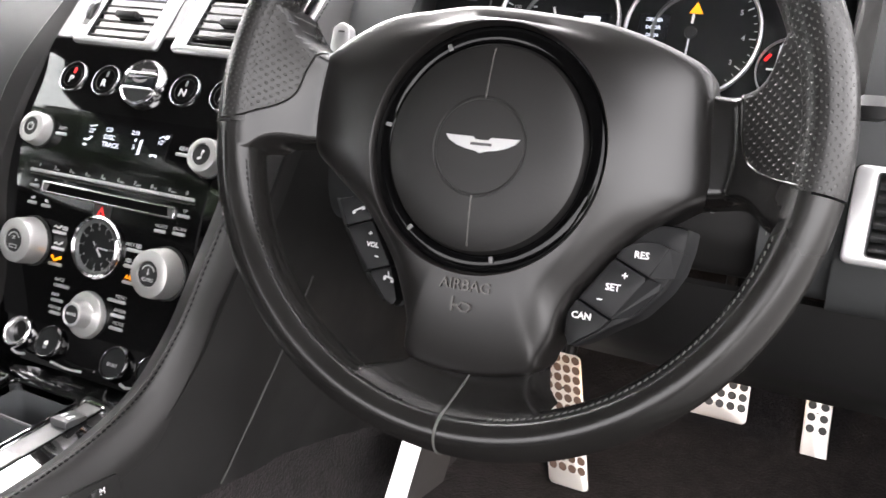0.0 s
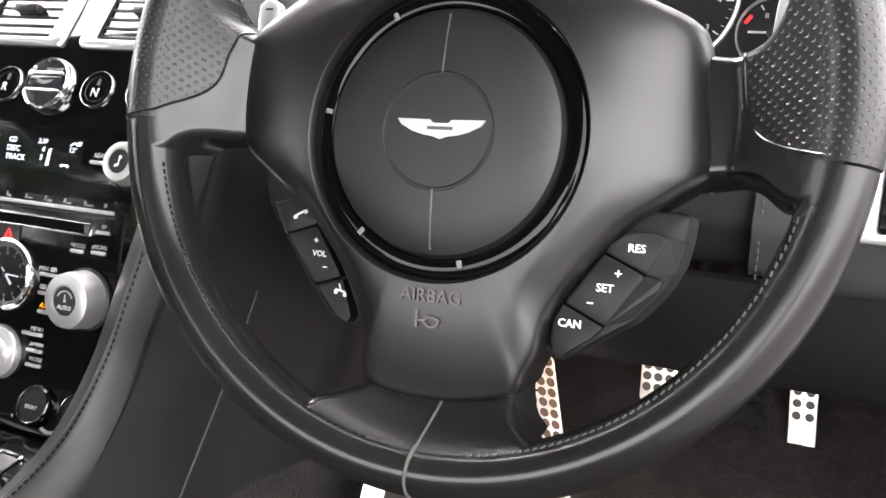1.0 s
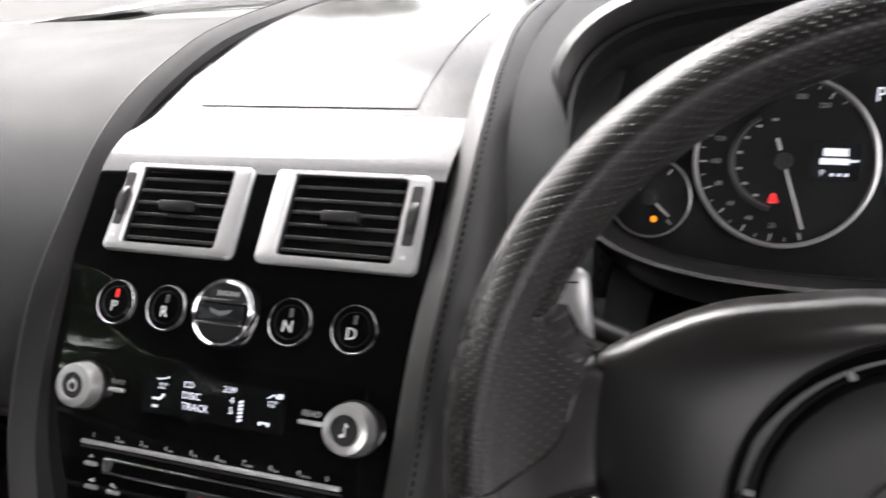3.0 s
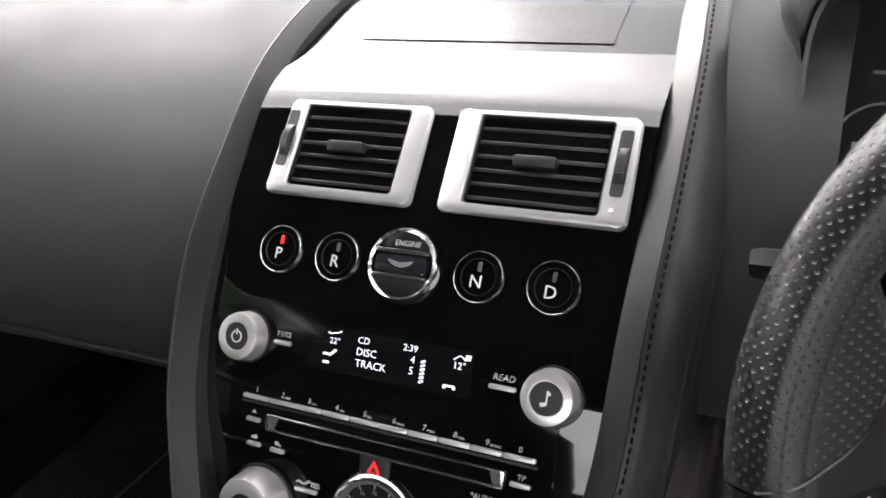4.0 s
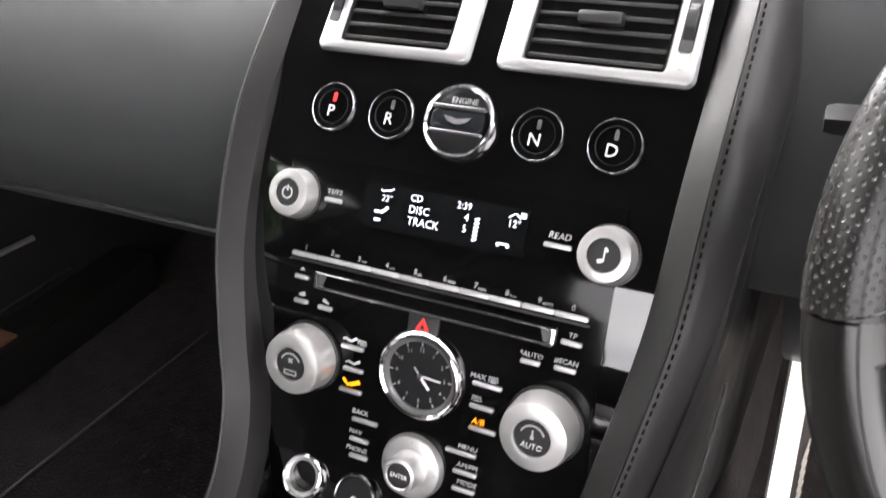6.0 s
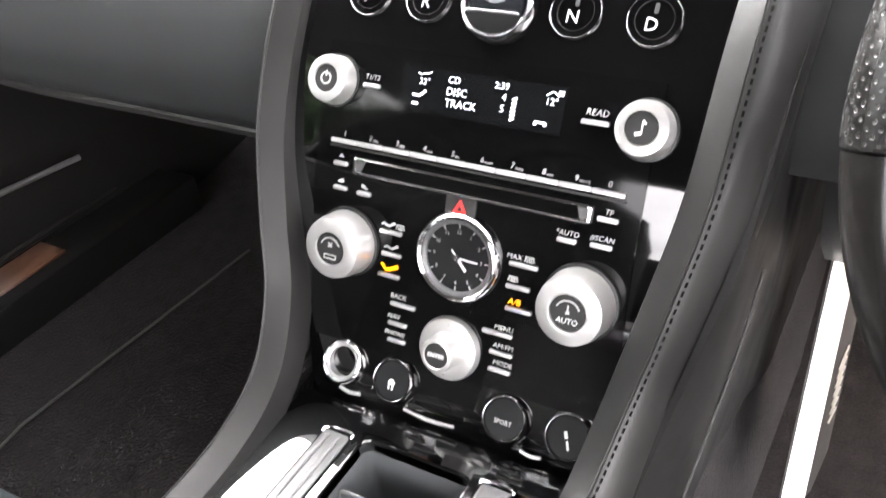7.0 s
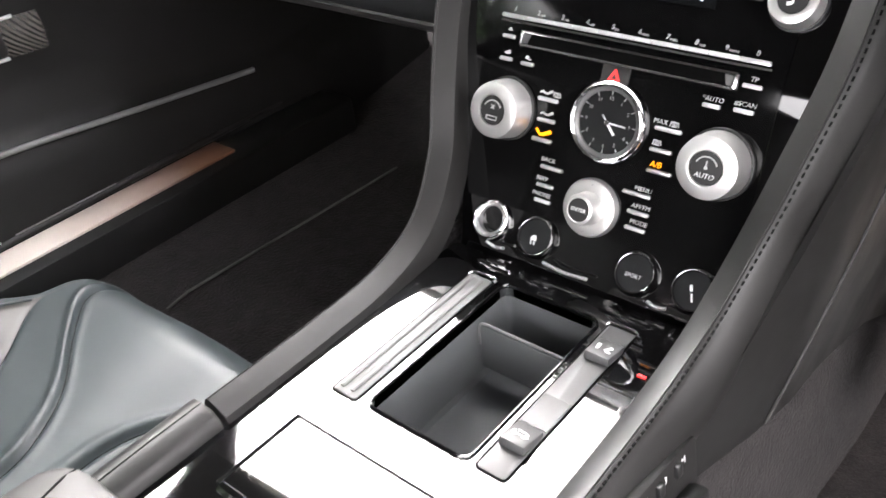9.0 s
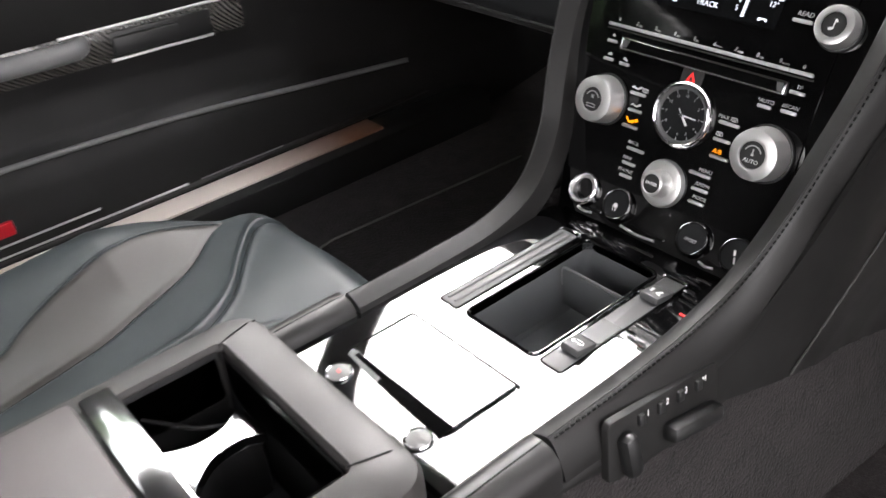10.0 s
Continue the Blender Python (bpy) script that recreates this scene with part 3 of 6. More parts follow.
def hub_ring(r, z):
    return [Vector((-0.0018 + r * math.cos(a), -0.0008 + r * math.sin(a), z)) for a in (math.atan2(y + 0.0008, x + 0.0018) for x, y in ring)]


part("spoke_cover", moved(loft([scaled(ring, 0.985, -0.050), scaled(ring, 1.0, -0.034), scaled(ring, 1.0, -0.0200), scaled(ring, 0.995, -0.0160), scaled(ring, 0.982, -0.0130), scaled(ring, 0.960, -0.0112), scaled(ring, 0.92, -0.0098)] + [[a.lerp(b, f) + Vector((0, 0, 0.0012 * math.sin(math.pi * f))) for a, b in zip(scaled(ring, 0.92, -0.0098), hub_ring(0.0644, -0.0040))] for f in (0.25, 0.5, 0.75)] + [hub_ring(0.0644, -0.0042), hub_ring(0.0634, -0.0056), hub_ring(0.0632, -0.0130)], closed=True), WM), SPOKE, wheel, "soft grey-black spoke cover")
part("trim_ring", lathe([(0.0530, -0.012), (0.0545, -0.0085), (0.0562, -0.0076), (0.0606, -0.0080), (0.0628, -0.0092), (0.0630, -0.014)], 72, PM), SMOKED, wheel, "gloss black ring round the pad")
part("airbag_pad", lathe([(0, 0.0), (0.012, -0.0001), (0.0236, -0.0006), (0.0241, -0.0014), (0.0249, -0.0014), (0.0254, -0.0007), (0.038, -0.0018), (0.048, -0.0036), (0.0522, -0.0056), (0.0540, -0.0100)], 72, PM), PAD, wheel, "round leather airbag pad")


def table(rows_):
    """A smooth line through (place, value) rows."""
    xs_, ys_ = [p[0] for p in rows_], [p[1] for p in rows_]

    def at(x):
        if x <= xs_[0]:
            return ys_[0]
        for k in range(len(xs_) - 1):
            if x <= xs_[k + 1]:
                w_ = xs_[k + 1] - xs_[k]
                slope = lambda j: (ys_[min(j + 1, len(xs_) - 1)] - ys_[max(j - 1, 0)]) / (xs_[min(j + 1, len(xs_) - 1)] - xs_[max(j - 1, 0)])
                f = (x - xs_[k]) / w_
                return (2 * f ** 3 - 3 * f ** 2 + 1) * ys_[k] + (f ** 3 - 2 * f ** 2 + f) * slope(k) * w_ + (3 * f ** 2 - 2 * f ** 3) * ys_[k + 1] + (f ** 3 - f ** 2) * slope(k + 1) * w_
        return ys_[-1]
    return at


def spoke_height(x, y, root, low, gap, round_=0.0060, fall=0.016):
    """The leather rises from its root by the hub to the crest of the rim, and rolls over at its free edges (gap away)."""
    r = math.hypot(x - RX, y - RY)
    f = max(0.0, min(1.0, (r - root) / (RC - root)))
    z = low + (RD - 0.0002 - low) * f * f * (3 - 2 * f)
    k = max(0.0, 1 - gap / round_)
    z -= fall * (1 - math.sqrt(max(0.0, 1 - k * k)))
    # where it has sunk into the rim it follows just under the rim's skin
    tube_ = RD * math.sqrt(max(0.0, 1 - ((r - RC) / RR) ** 2)) - 0.0004 if abs(r - RC) < RR else z
    return max(z, tube_)


def spoke_skin(us, lo, hi, a, b, n, root, low, upright=False):
    """The skin over one spoke between the lines a and b; lo and hi are its free edges. upright: it runs down the wheel."""
    rows_ = []
    for u in us:
        row = []
        for j in range(n + 1):
            v = a(u) + (b(u) - a(u)) * j / n
            x, y = (v, u) if upright else (u, v)
            row.append(Vector((x, y, spoke_height(x, y, root, low, min(v - lo(u), hi(u) - v)))))
        if abs(a(u) - lo(u)) < 1e-9:
            row[0:0] = [row[0] + Vector((0, 0, -0.016)), row[0] + Vector((0, 0, -0.006))]
        else:
            row[0:0] = [row[0] + Vector((0, 0, -0.002)), row[0] + Vector((0, 0, -0.001))]
        if abs(b(u) - hi(u)) < 1e-9:
            row += [row[-1] + Vector((0, 0, -0.006)), row[-1] + Vector((0, 0, -0.016))]
        else:
            row += [row[-1] + Vector((0, 0, -0.001)), row[-1] + Vector((0, 0, -0.002))]
        rows_.append(row)
    bm = loft(rows_)
    uv = bm.loops.layers.uv.verify()
    for f in bm.faces:
        for lp in f.loops:
            lp[uv].uv = (lp.vert.co.x / CELL, lp.vert.co.y / CELL)
    return bm


SPOKES = {
    1: (((0.098, 0.041), (0.106, 0.0402), (0.113, 0.0398), (0.119, 0.0410), (0.1245, 0.0432), (0.1290, 0.0485), (0.1325, 0.0575), (0.1350, 0.0620), (0.140, 0.0635), (0.152, 0.0635)),
        ((0.098, -0.016), (0.108, -0.0150), (0.115, -0.0140), (0.121, -0.0138), (0.1265, -0.0158), (0.132, -0.0205), (0.1362, -0.0240), (0.141, -0.0250), (0.152, -0.0250)),
        ((0.1157, 0.0395), (0.1166, 0.0330), (0.1184, 0.0190), (0.1215, 0.0090), (0.1265, 0.0030), (0.134, -0.0012), (0.1412, -0.0038), (0.152, -0.0065))),
    -1: (((0.098, 0.044), (0.109, 0.0452), (0.116, 0.0484), (0.1205, 0.0530), (0.1230, 0.0600), (0.1255, 0.0670), (0.131, 0.0700), (0.152, 0.0700)),
         ((0.098, -0.0085), (0.115, -0.0080), (0.125, -0.0088), (0.1310, -0.0120), (0.1360, -0.0185), (0.141, -0.0200), (0.152, -0.0200)),
         ((0.1130, 0.0458), (0.1150, 0.0400), (0.1178, 0.0325), (0.1205, 0.0215), (0.1240, 0.0150), (0.1290, 0.0100), (0.1340, 0.0065), (0.1410, 0.0020), (0.152, -0.0010))),
}
for s, (upper, lower, seam) in SPOKES.items():
    hi, lo, cut = table(upper), table(lower), table(seam)
    # the smooth part goes on up along the hub, as far as the seam
    first = seam[0][0]
    split = lambda u: hi(u) if u <= first else min(hi(u), cut(u))
    end = 0.1495 + s * RX
    us = sorted([0.098 + (end - 0.098) * k / 54 for k in range(55)] + [first, first + 0.00005])

    def crest(u, v):
        """Keep a line inside the crest of the rim."""
        h = math.sqrt(max(0.0, RC ** 2 - (s * u - RX) ** 2))
        return max(RY - h, min(RY + h, v))

    low = -0.0285 if s > 0 else -0.0225

    def side(us_, a, b, n):
        return moved(spoke_skin([s * u for u in us_], lambda x: lo(abs(x)), lambda x: hi(abs(x)), lambda x: crest(abs(x), a(abs(x))), lambda x: crest(abs(x), b(abs(x))), n, 0.108, low), WM)

    part("side_spoke", side(us, lo, split, 26), RIM, wheel, "smooth leather spoke")
    pu = [u for u in us if u > first]
    part("grip_spoke", side(pu, split, hi, 40), PERF, wheel, "perforated leather spoke")
    line = []
    for k in range(49):
        # evenly along the seam, from the upper edge to the rim
        j = k / 48 * (len(seam) - 1)
        i = min(int(j), len(seam) - 2)
        u = seam[i][0] + (seam[i + 1][0] - seam[i][0]) * (j - i)
        v = min(cut(u), hi(u))
        line.append(Vector((s * u, v, spoke_height(s * u, v, 0.108, low, min(v - lo(u), hi(u) - v)) + 0.0002)))
    part("spoke_seam", moved(tube(line, 0.0007, 6), WM), RIM, wheel, "raised leather seam")
within = lambda y, v: max(RX - math.sqrt(max(0.0, RC ** 2 - (y - RY) ** 2)), min(RX + math.sqrt(max(0.0, RC ** 2 - (y - RY) ** 2)), v))
down_l = table(((-0.145, -0.050), (-0.124, -0.0515), (-0.1205, -0.0500), (-0.1185, -0.0445), (-0.1168, -0.038), (-0.1140, -0.0325), (-0.110, -0.0300), (-0.104, -0.0290)))
down_r = table(((-0.145, 0.061), (-0.1275, 0.060), (-0.1225, 0.0520), (-0.1178, 0.0436), (-0.1127, 0.0396), (-0.108, 0.0374), (-0.102, 0.0368)))
part("bottom_spoke", moved(spoke_skin([-0.102 - 0.0385 * k / 43 for k in range(44)], down_l, down_r, lambda y: within(y, down_l(y)), lambda y: within(y, down_r(y)), 60, 0.1165, -0.0190, True), WM), RIM, wheel, "worn leather spoke")
part("bottom_seam", moved(tube([Vector((0.0062 - 0.0022 * k / 20, -0.112 - 0.033 * k / 20, spoke_height(0.005, -0.112 - 0.033 * k / 20, 0.1165, -0.0190, 1) + 0.0001)) for k in range(21)], 0.0006, 6), WM), THREAD, wheel)
WING = [(0, 0.0014), (0.0035, 0.0014), (0.0050, 0.0028), (0.0198, 0.0030), (0.0186, 0.0012), (0.0180, 0.0004), (0.0130, -0.0022), (0.0080, -0.0036), (0.0035, -0.0042), (0, -0.0054)]
part("wing_emblem", plate(WING + [(-x, y) for x, y in WING[-2:0:-1]], -0.0005, 0.0009, 0.0002, WM @ T((0, 0.001, 0))), SATIN, wheel, "silver winged emblem", smooth=False)
part("emblem_bar", box(0.0115, 0.0014, 0.0003, 0, WM @ T((0, 0.0002, 0.0009))), SWITCHGREY, wheel, smooth=False)

# ---- instrument cluster ----
TG = math.atan(0.44)
GU, GN = Vector((0, math.sin(TG), math.cos(TG))), Vector((0, -math.cos(TG), math.sin(TG)))
GM = axes(Vector((0.3340, 0.6736, 0.627)), (1, 0, 0), GU, GN)
cluster = thing("instrument_cluster", "instrument cluster with four silver-ringed dials under a leather hood", "instrument cluster")


def super_ring(w, h, z, e=0.62, n=56, cy=0.004):
    return [Vector((w * math.copysign(abs(math.cos(a)) ** e, math.cos(a)), cy + h * math.copysign(abs(math.sin(a)) ** e, math.sin(a)), z)) for a in (2 * math.pi * k / n for k in range(n))]


part("face_panel", moved(loft([super_ring(0.155, 0.066, 0.0), super_ring(0.08, 0.03, 0.0001)], closed=True, caps=True), GM), DIALFACE, cluster)
part("binnacle_well", moved(loft([super_ring(0.155, 0.066, -0.001), super_ring(0.1555, 0.068, 0.03), super_ring(0.1565, 0.070, 0.060), super_ring(0.1585, 0.072, 0.062), super_ring(0.160, 0.073, 0.05)], closed=True), GM), PLASTIC, cluster, "black inner wall")
def hood_ring(w, h, z):
    """The lip stands far out above the dials and sinks away below them."""
    ring_ = super_ring(w, h, z, 0.62, 72)
    for q in ring_:
        if z > 0:
            q.x *= 1 - (1 - 0.158 / max(w, 0.158)) * (1 - max(0.0, min(1.0, (q.y / h - 0.10) / 0.35)))
            q.z *= 0.30 + 0.70 * max(0.0, min(1.0, (q.y / h + 0.5) / 0.9))
    return ring_


part("binnacle", moved(loft([hood_ring(*q) for q in ((0.155, 0.066, 0.030), (0.158, 0.072, 0.056), (0.161, 0.077, 0.064), (0.166, 0.083, 0.067), (0.172, 0.089, 0.062), (0.177, 0.091, 0.045), (0.178, 0.090, 0.02), (0.176, 0.085, -0.06), (0.175, 0.06, -0.10))], closed=True), GM), LEATHER, cluster, "leather binnacle hood")
part("corner_pad", shell([[(x, 0.69, 0.612 - 0.9 * (x - 0.158)), (x, 0.634, 0.609 - 0.9 * (x - 0.158)), (x, 0.621, 0.594 - 0.7 * (x - 0.158)), (x, 0.594, 0.540), (x, 0.582, 0.503)] for x in (0.196, 0.200, 0.206, 0.212, 0.218)], -0.005), DASH, dashboard)
part("edge_stitching", merge(*[box(0.0009, 0.0012, 0.0034, 0, T((0.1945, 0.5775 + 0.9 * max(0.0, z - 0.555) + 0.25 * (z - 0.530), z + 0.0006))) for z in (0.530 + 0.0056 * k for k in range(12))]), DARKTHREAD, dashboard, "dark stitches", smooth=False, kind="stuff")


def dial(x, z, r, name="dial"):
    m = GM @ T((x - 0.3340, (z - 0.627) / GU.z, 0.0))
    d = part(name, lathe([(0, 0.0012), (r * 0.995, 0.0012), (r * 0.995, 0.0)], 48, m), DIALFACE, cluster)
    part("bezel", lathe([(r * 0.96, 0.001), (r * 0.965, 0.0035), (r * 0.985, 0.0045), (r * 1.01, 0.004), (r * 1.02, 0.0)], 56, m), SATIN, d, "silver ring")
    return d, m


speedo, SM = dial(0.2848, 0.6268, 0.0476)
tacho, TM = dial(0.3843, 0.6273, 0.0476)
fuel, FM = dial(0.2137, 0.6052, 0.0232)
temp, EM = dial(0.4551, 0.6073, 0.0229)

# ---- floor, walls, roof ----
FLOOR = lambda x: 0.150 if x < -0.05 else 0.150 - 0.050 * min(1.0, (x + 0.05) / 0.1)
top("floor", shell([[(x, y, FLOOR(x) + z) for x in (-0.80, -0.6, -0.4, -0.2, -0.05, 0.05, 0.2, 0.4, 0.6, 0.8)] for y, z in ((-1.3, 0.0), (0.2, 0.0), (0.85, 0.0), (1.02, 0.03), (1.2, 0.22), (1.3, 0.45))], 0.01), CARPET, "dark carpeted car floor rising to the toe board", "floor", kind="structure")
top("ground", shell([[(x, y, -0.25) for x in (-400, -20, 0, 20, 400)] for y in (-400, -20, 0, 20, 400)], 0.02), ASPHALT, "grey asphalt ground round the car", "ground", kind="structure")

# ---- fittings of the centre stack ----
def flat(x, z, lift=0.0014):
    return on_face(x, z, lift)


def key(x, z, w, h=0.0024, mat=SATIN, name="key", parent=None):
    return part(name, plate(rounded(w, h, 0.0008, 3), -0.0005, 0.0014, 0.0005, flat(x, z)), mat, parent or stack, "thin silver key")


def legend(text, x, z, size, parent=None, mat=GREYPRINT, lift=0.0016, shear=0.15, align="CENTER"):
    return part("legend", lettering(text, size, on_face(x, z, lift), 0.0001, align, shear), mat, parent or stack, smooth=False)


def icon(points, x, z, mat=GREYPRINT, lift=0.0015, k=1.0, name="symbol", parent=None):
    return part(name, plate([(a * k, b * k) for a, b in points], 0, 0.0003, 0, on_face(x, z, lift)), mat, parent or stack, smooth=False)


def bars(spec, x, z, mat, lift=0.0016, name="symbol", parent=None, base=None, thick=0.0003):
    """Small flat bars (dx, dy, length, thickness, degrees), joined into one sign."""
    bm = merge(*[box(w, h, thick, 0, (base or on_face(x, z, lift)) @ T((dx, dy, 0)) @ Matrix.Rotation(radians(a), 4, "Z")) for dx, dy, w, h, a in spec])
    return part(name, bm, mat, parent or stack, smooth=False)


def gear_button(letter, x, lit):
    m = on_face(x, 0.5777, 0.0) @ Matrix.Scale(1.04, 4)
    b = part("gear_button", lathe([(0.0, 0.0010), (0.0088, 0.0010), (0.0091, 0.0015), (0.0119, 0.0016), (0.0121, 0.0012), (0.0121, -0.001)], 48, m), PIANO, stack, "round black glass button with a dished face")
    part("chrome_ring", lathe([(0.0120, 0.0010), (0.0121, 0.0018), (0.0124, 0.0021), (0.0127, 0.0017), (0.0129, -0.0005)], 72, m), RINGMETAL, b, "hair-thin bright ring")
    part("inner_ring", lathe([(0.0088, 0.0011), (0.0089, 0.0016), (0.0091, 0.0016), (0.0092, 0.0011)], 44, m), SLATE, b)
    part("letter", lettering(letter, 0.0088, m @ T((-0.0010, -0.0026, 0.0012)), 0.0001), LEGENDWHITE, b, smooth=False)
    part("lamp_slot", plate(rounded(0.0019, 0.0048, 0.0006, 2), 0, 0.0006, 0, m @ T((0, 0.0050, 0.0009))), LITRED if lit else SWITCHGREY, b, "glowing red lamp" if lit else "", smooth=False)
    return b


gear_button("P", -0.0763, True)
gear_button("R", -0.0400, False)
gear_button("N", 0.0422, False)
gear_button("D", 0.0810, False)

# starter: a crystal key sits in a chrome ring
m = on_face(0.0011, 0.5780, 0.0)
eng = part("starter", lathe([(0.0168, 0.0), (0.0170, 0.0060), (0.0182, 0.0072), (0.0196, 0.0050), (0.0200, -0.001)], 56, m), CHROME, stack, "polished chrome starter ring")
part("recess", lathe([(0.0, 0.0012), (0.0168, 0.0016)], 48, m), PLASTIC, eng)
part("crystal_key", plate(rounded(0.030, 0.0105, 0.003, 4), 0.001, 0.0072, 0.0016, m), SCREEN, eng, "dark glass key")
part("key_edge", plate(rounded(0.0300, 0.0022, 0.001, 3), 0.001, 0.0078, 0.0006, m @ T((0, 0.0064, 0))), CHROME, eng)
part("key_edge", plate(rounded(0.0300, 0.0016, 0.0007, 3), 0.001, 0.0078, 0.0006, m @ T((0, -0.0062, 0))), CHROME, eng)
part("word", lettering("ENGINE", 0.0042, m @ T((0, 0.0112, 0.0024)), 0.0001), PRINT, eng, smooth=False)
wing = [(0, 0.0006), (0.0075, 0.0020), (0.0055, -0.0004), (0.0022, -0.0016), (0, -0.0019)]
part("wing_emblem", plate(wing + [(-x, y) for x, y in wing[-2:0:-1]], 0.0071, 0.0075, 0, m), GREYPLASTIC, eng, smooth=False)


def knob(name, x, z, r, length, cap, label):
    m = on_face(x, z, 0.0)
    k = part(name, lathe([(r * 1.02, -0.002), (r * 1.02, length * 0.2), (r, length * 0.32), (r * 0.985, length * 0.7), (r * 0.93, length * 0.92), (cap * 1.18, length), (cap * 1.04, length * 0.99), (cap, length * 0.93)], 64, m), KNOB, stack, label)
    part("skirt", lathe([(r * 1.10, -0.001), (r * 1.10, length * 0.16), (r * 0.95, length * 0.2)], 48, m), PLASTIC, k)
    part("cap", lathe([(0.0, length * 0.955), (cap * 0.98, length * 0.95), (cap, length * 0.92)], 40, m), PLASTIC, k, "black printed cap")
    return k, m @ T((0, 0, length * 0.958))


kp, mp_ = knob("volume_knob", -0.0860, 0.5375, 0.0132, 0.0125, 0.0074, "small brushed silver knob")
arc = lambda r, a0, a1, n, w, t: [(r * math.cos(radians(a0 + (a1 - a0) * k / (n - 1))), r * math.sin(radians(a0 + (a1 - a0) * k / (n - 1))), w, t, a0 + (a1 - a0) * k / (n - 1) + 90) for k in range(n)]
bars(arc(0.0030, 120, 420, 16, 0.0014, 0.0007), 0, 0, PRINT, name="power_sign", parent=kp, base=mp_)
bars([(0, 0.0026, 0.0007, 0.0032, 0)], 0, 0, PRINT, name="power_sign", parent=kp, base=mp_)
kn, mn_ = knob("tuning_knob", 0.0894, 0.5372, 0.0134, 0.0125, 0.0078, "small brushed silver knob")
bars([(-0.0012, -0.0028, 0.0026, 0.0018, 15), (0.0004, 0.0004, 0.0007, 0.0066, 0), (0.0012, 0.0026, 0.0020, 0.0012, -50)], 0, 0, PRINT, name="note_sign", parent=kn, base=mn_)
kf, mf_ = knob("fan_knob", -0.0682, 0.4570, 0.0182, 0.0205, 0.0092, "large brushed silver knob")
bars(arc(0.0062, 30, 150, 9, 0.0016, 0.0008) + [(0, 0.0022, 0.0034, 0.0008, 45), (0, 0.0022, 0.0034, 0.0008, -45), (0, -0.0035, 0.0078, 0.0006, 0), (0, -0.0058, 0.0078, 0.0006, 0), (-0.0038, -0.0047, 0.0006, 0.0024, 0), (0.0038, -0.0047, 0.0006, 0.0024, 0)], 0, 0, GREYPRINT, name="fan_sign", parent=kf, base=mf_)
kt, mt_ = knob("temperature_knob", 0.0714, 0.4565, 0.0182, 0.0205, 0.0092, "large brushed silver knob")
bars(arc(0.0062, 30, 150, 9, 0.0016, 0.0008) + [(0, 0.0022, 0.0008, 0.0036, 0), (0, 0.0002, 0.0018, 0.0016, 0)], 0, 0, GREYPRINT, name="thermometer_sign", parent=kt, base=mt_)
part("word", lettering("AUTO", 0.0040, mt_ @ T((0, -0.0042, 0.0002)), 0.0001, shear=0.15), PRINT, kt, smooth=False)

# menu knob on its rocker ring
m = on_face(0.0015, 0.4125, 0.0)
ke = part("menu_knob", lathe([(0.0182, -0.001), (0.0182, 0.0035), (0.0171, 0.0058), (0.0130, 0.0070), (0.0105, 0.0066), (0.0100, 0.0075), (0.0098, 0.0150), (0.0090, 0.0176), (0.0074, 0.0180), (0.0070, 0.0174)], 56, m), KNOB, stack, "stepped silver menu knob")
part("cap", lathe([(0.0, 0.0176), (0.0070, 0.0175)], 36, m), PLASTIC, ke, "black printed cap")
part("word", lettering("ENTER", 0.0034, m @ T((0, 0, 0.0179)), 0.0001, shear=0.1), PRINT, ke, smooth=False)
for a in (0, 90, 180, 270):
    part("arrow", plate([(-0.0012, -0.0008), (0.0012, -0.0008), (0, 0.0012)], 0, 0.0004, 0, m @ Matrix.Rotation(radians(a), 4, "Z") @ T((0, 0.0138, 0.0062))), GREYPLASTIC, ke, smooth=False)

# display
disp = part("display", face_sheet(-0.0450, 0.0478, 0.5290, 0.5488, 0.0018, depth=0.0008, ny=6), DISPLAY, stack, "dark glass display with white figures")


def shown(text, x, z, size, align="LEFT"):
    part("figures", lettering(text, size, on_face(x, z, 0.0023), 0.00005, align), LIT, disp, smooth=False)


shown("CD", -0.0171, 0.5450, 0.0050)
shown("DISC", -0.0171, 0.5401, 0.0056)
shown("TRACK", -0.0169, 0.5350, 0.0056)
shown("2:39", 0.0176, 0.5456, 0.0048, "RIGHT")
shown("4", 0.0170, 0.5411, 0.0054, "RIGHT")
shown("5", 0.0168, 0.5363, 0.0054, "RIGHT")
shown("22°", -0.0337, 0.5427, 0.0046)
shown("12°", 0.0376, 0.5422, 0.0050)
bars([(0, 0, 0.0034, 0.0006, 10), (0.0026, 0.0007, 0.0026, 0.0006, 30), (-0.003, -0.0004, 0.0024, 0.0006, -20)], -0.0310, 0.5462, LIT, 0.0022, "cabin_sign", disp)
bars([(-0.003, -0.0002, 0.0030, 0.0013, 0), (0.0006, 0.0004, 0.0036, 0.0015, 35), (0.0026, 0.0022, 0.0016, 0.0014, 0)], -0.0322, 0.5368, LIT, 0.0022, "vent_sign", disp)
bars([(0, 0, 0.0036, 0.0014, 0)], -0.0345, 0.5330, LIT, 0.0022, "vent_sign", disp)
bars([(-0.0022, 0, 0.0040, 0.0006, 35), (0.0012, 0, 0.0034, 0.0006, -35), (0.0036, 0.0006, 0.0028, 0.0026, 0)], 0.0415, 0.5455, LIT, 0.0022, "outside_sign", disp)
bars([(0, 0, 0.0060, 0.0010, 0), (-0.0026, -0.0007, 0.0016, 0.0016, 0), (0.0026, -0.0007, 0.0016, 0.0016, 0)], 0.0369, 0.5333, LIT, 0.0022, "phone_sign", disp)
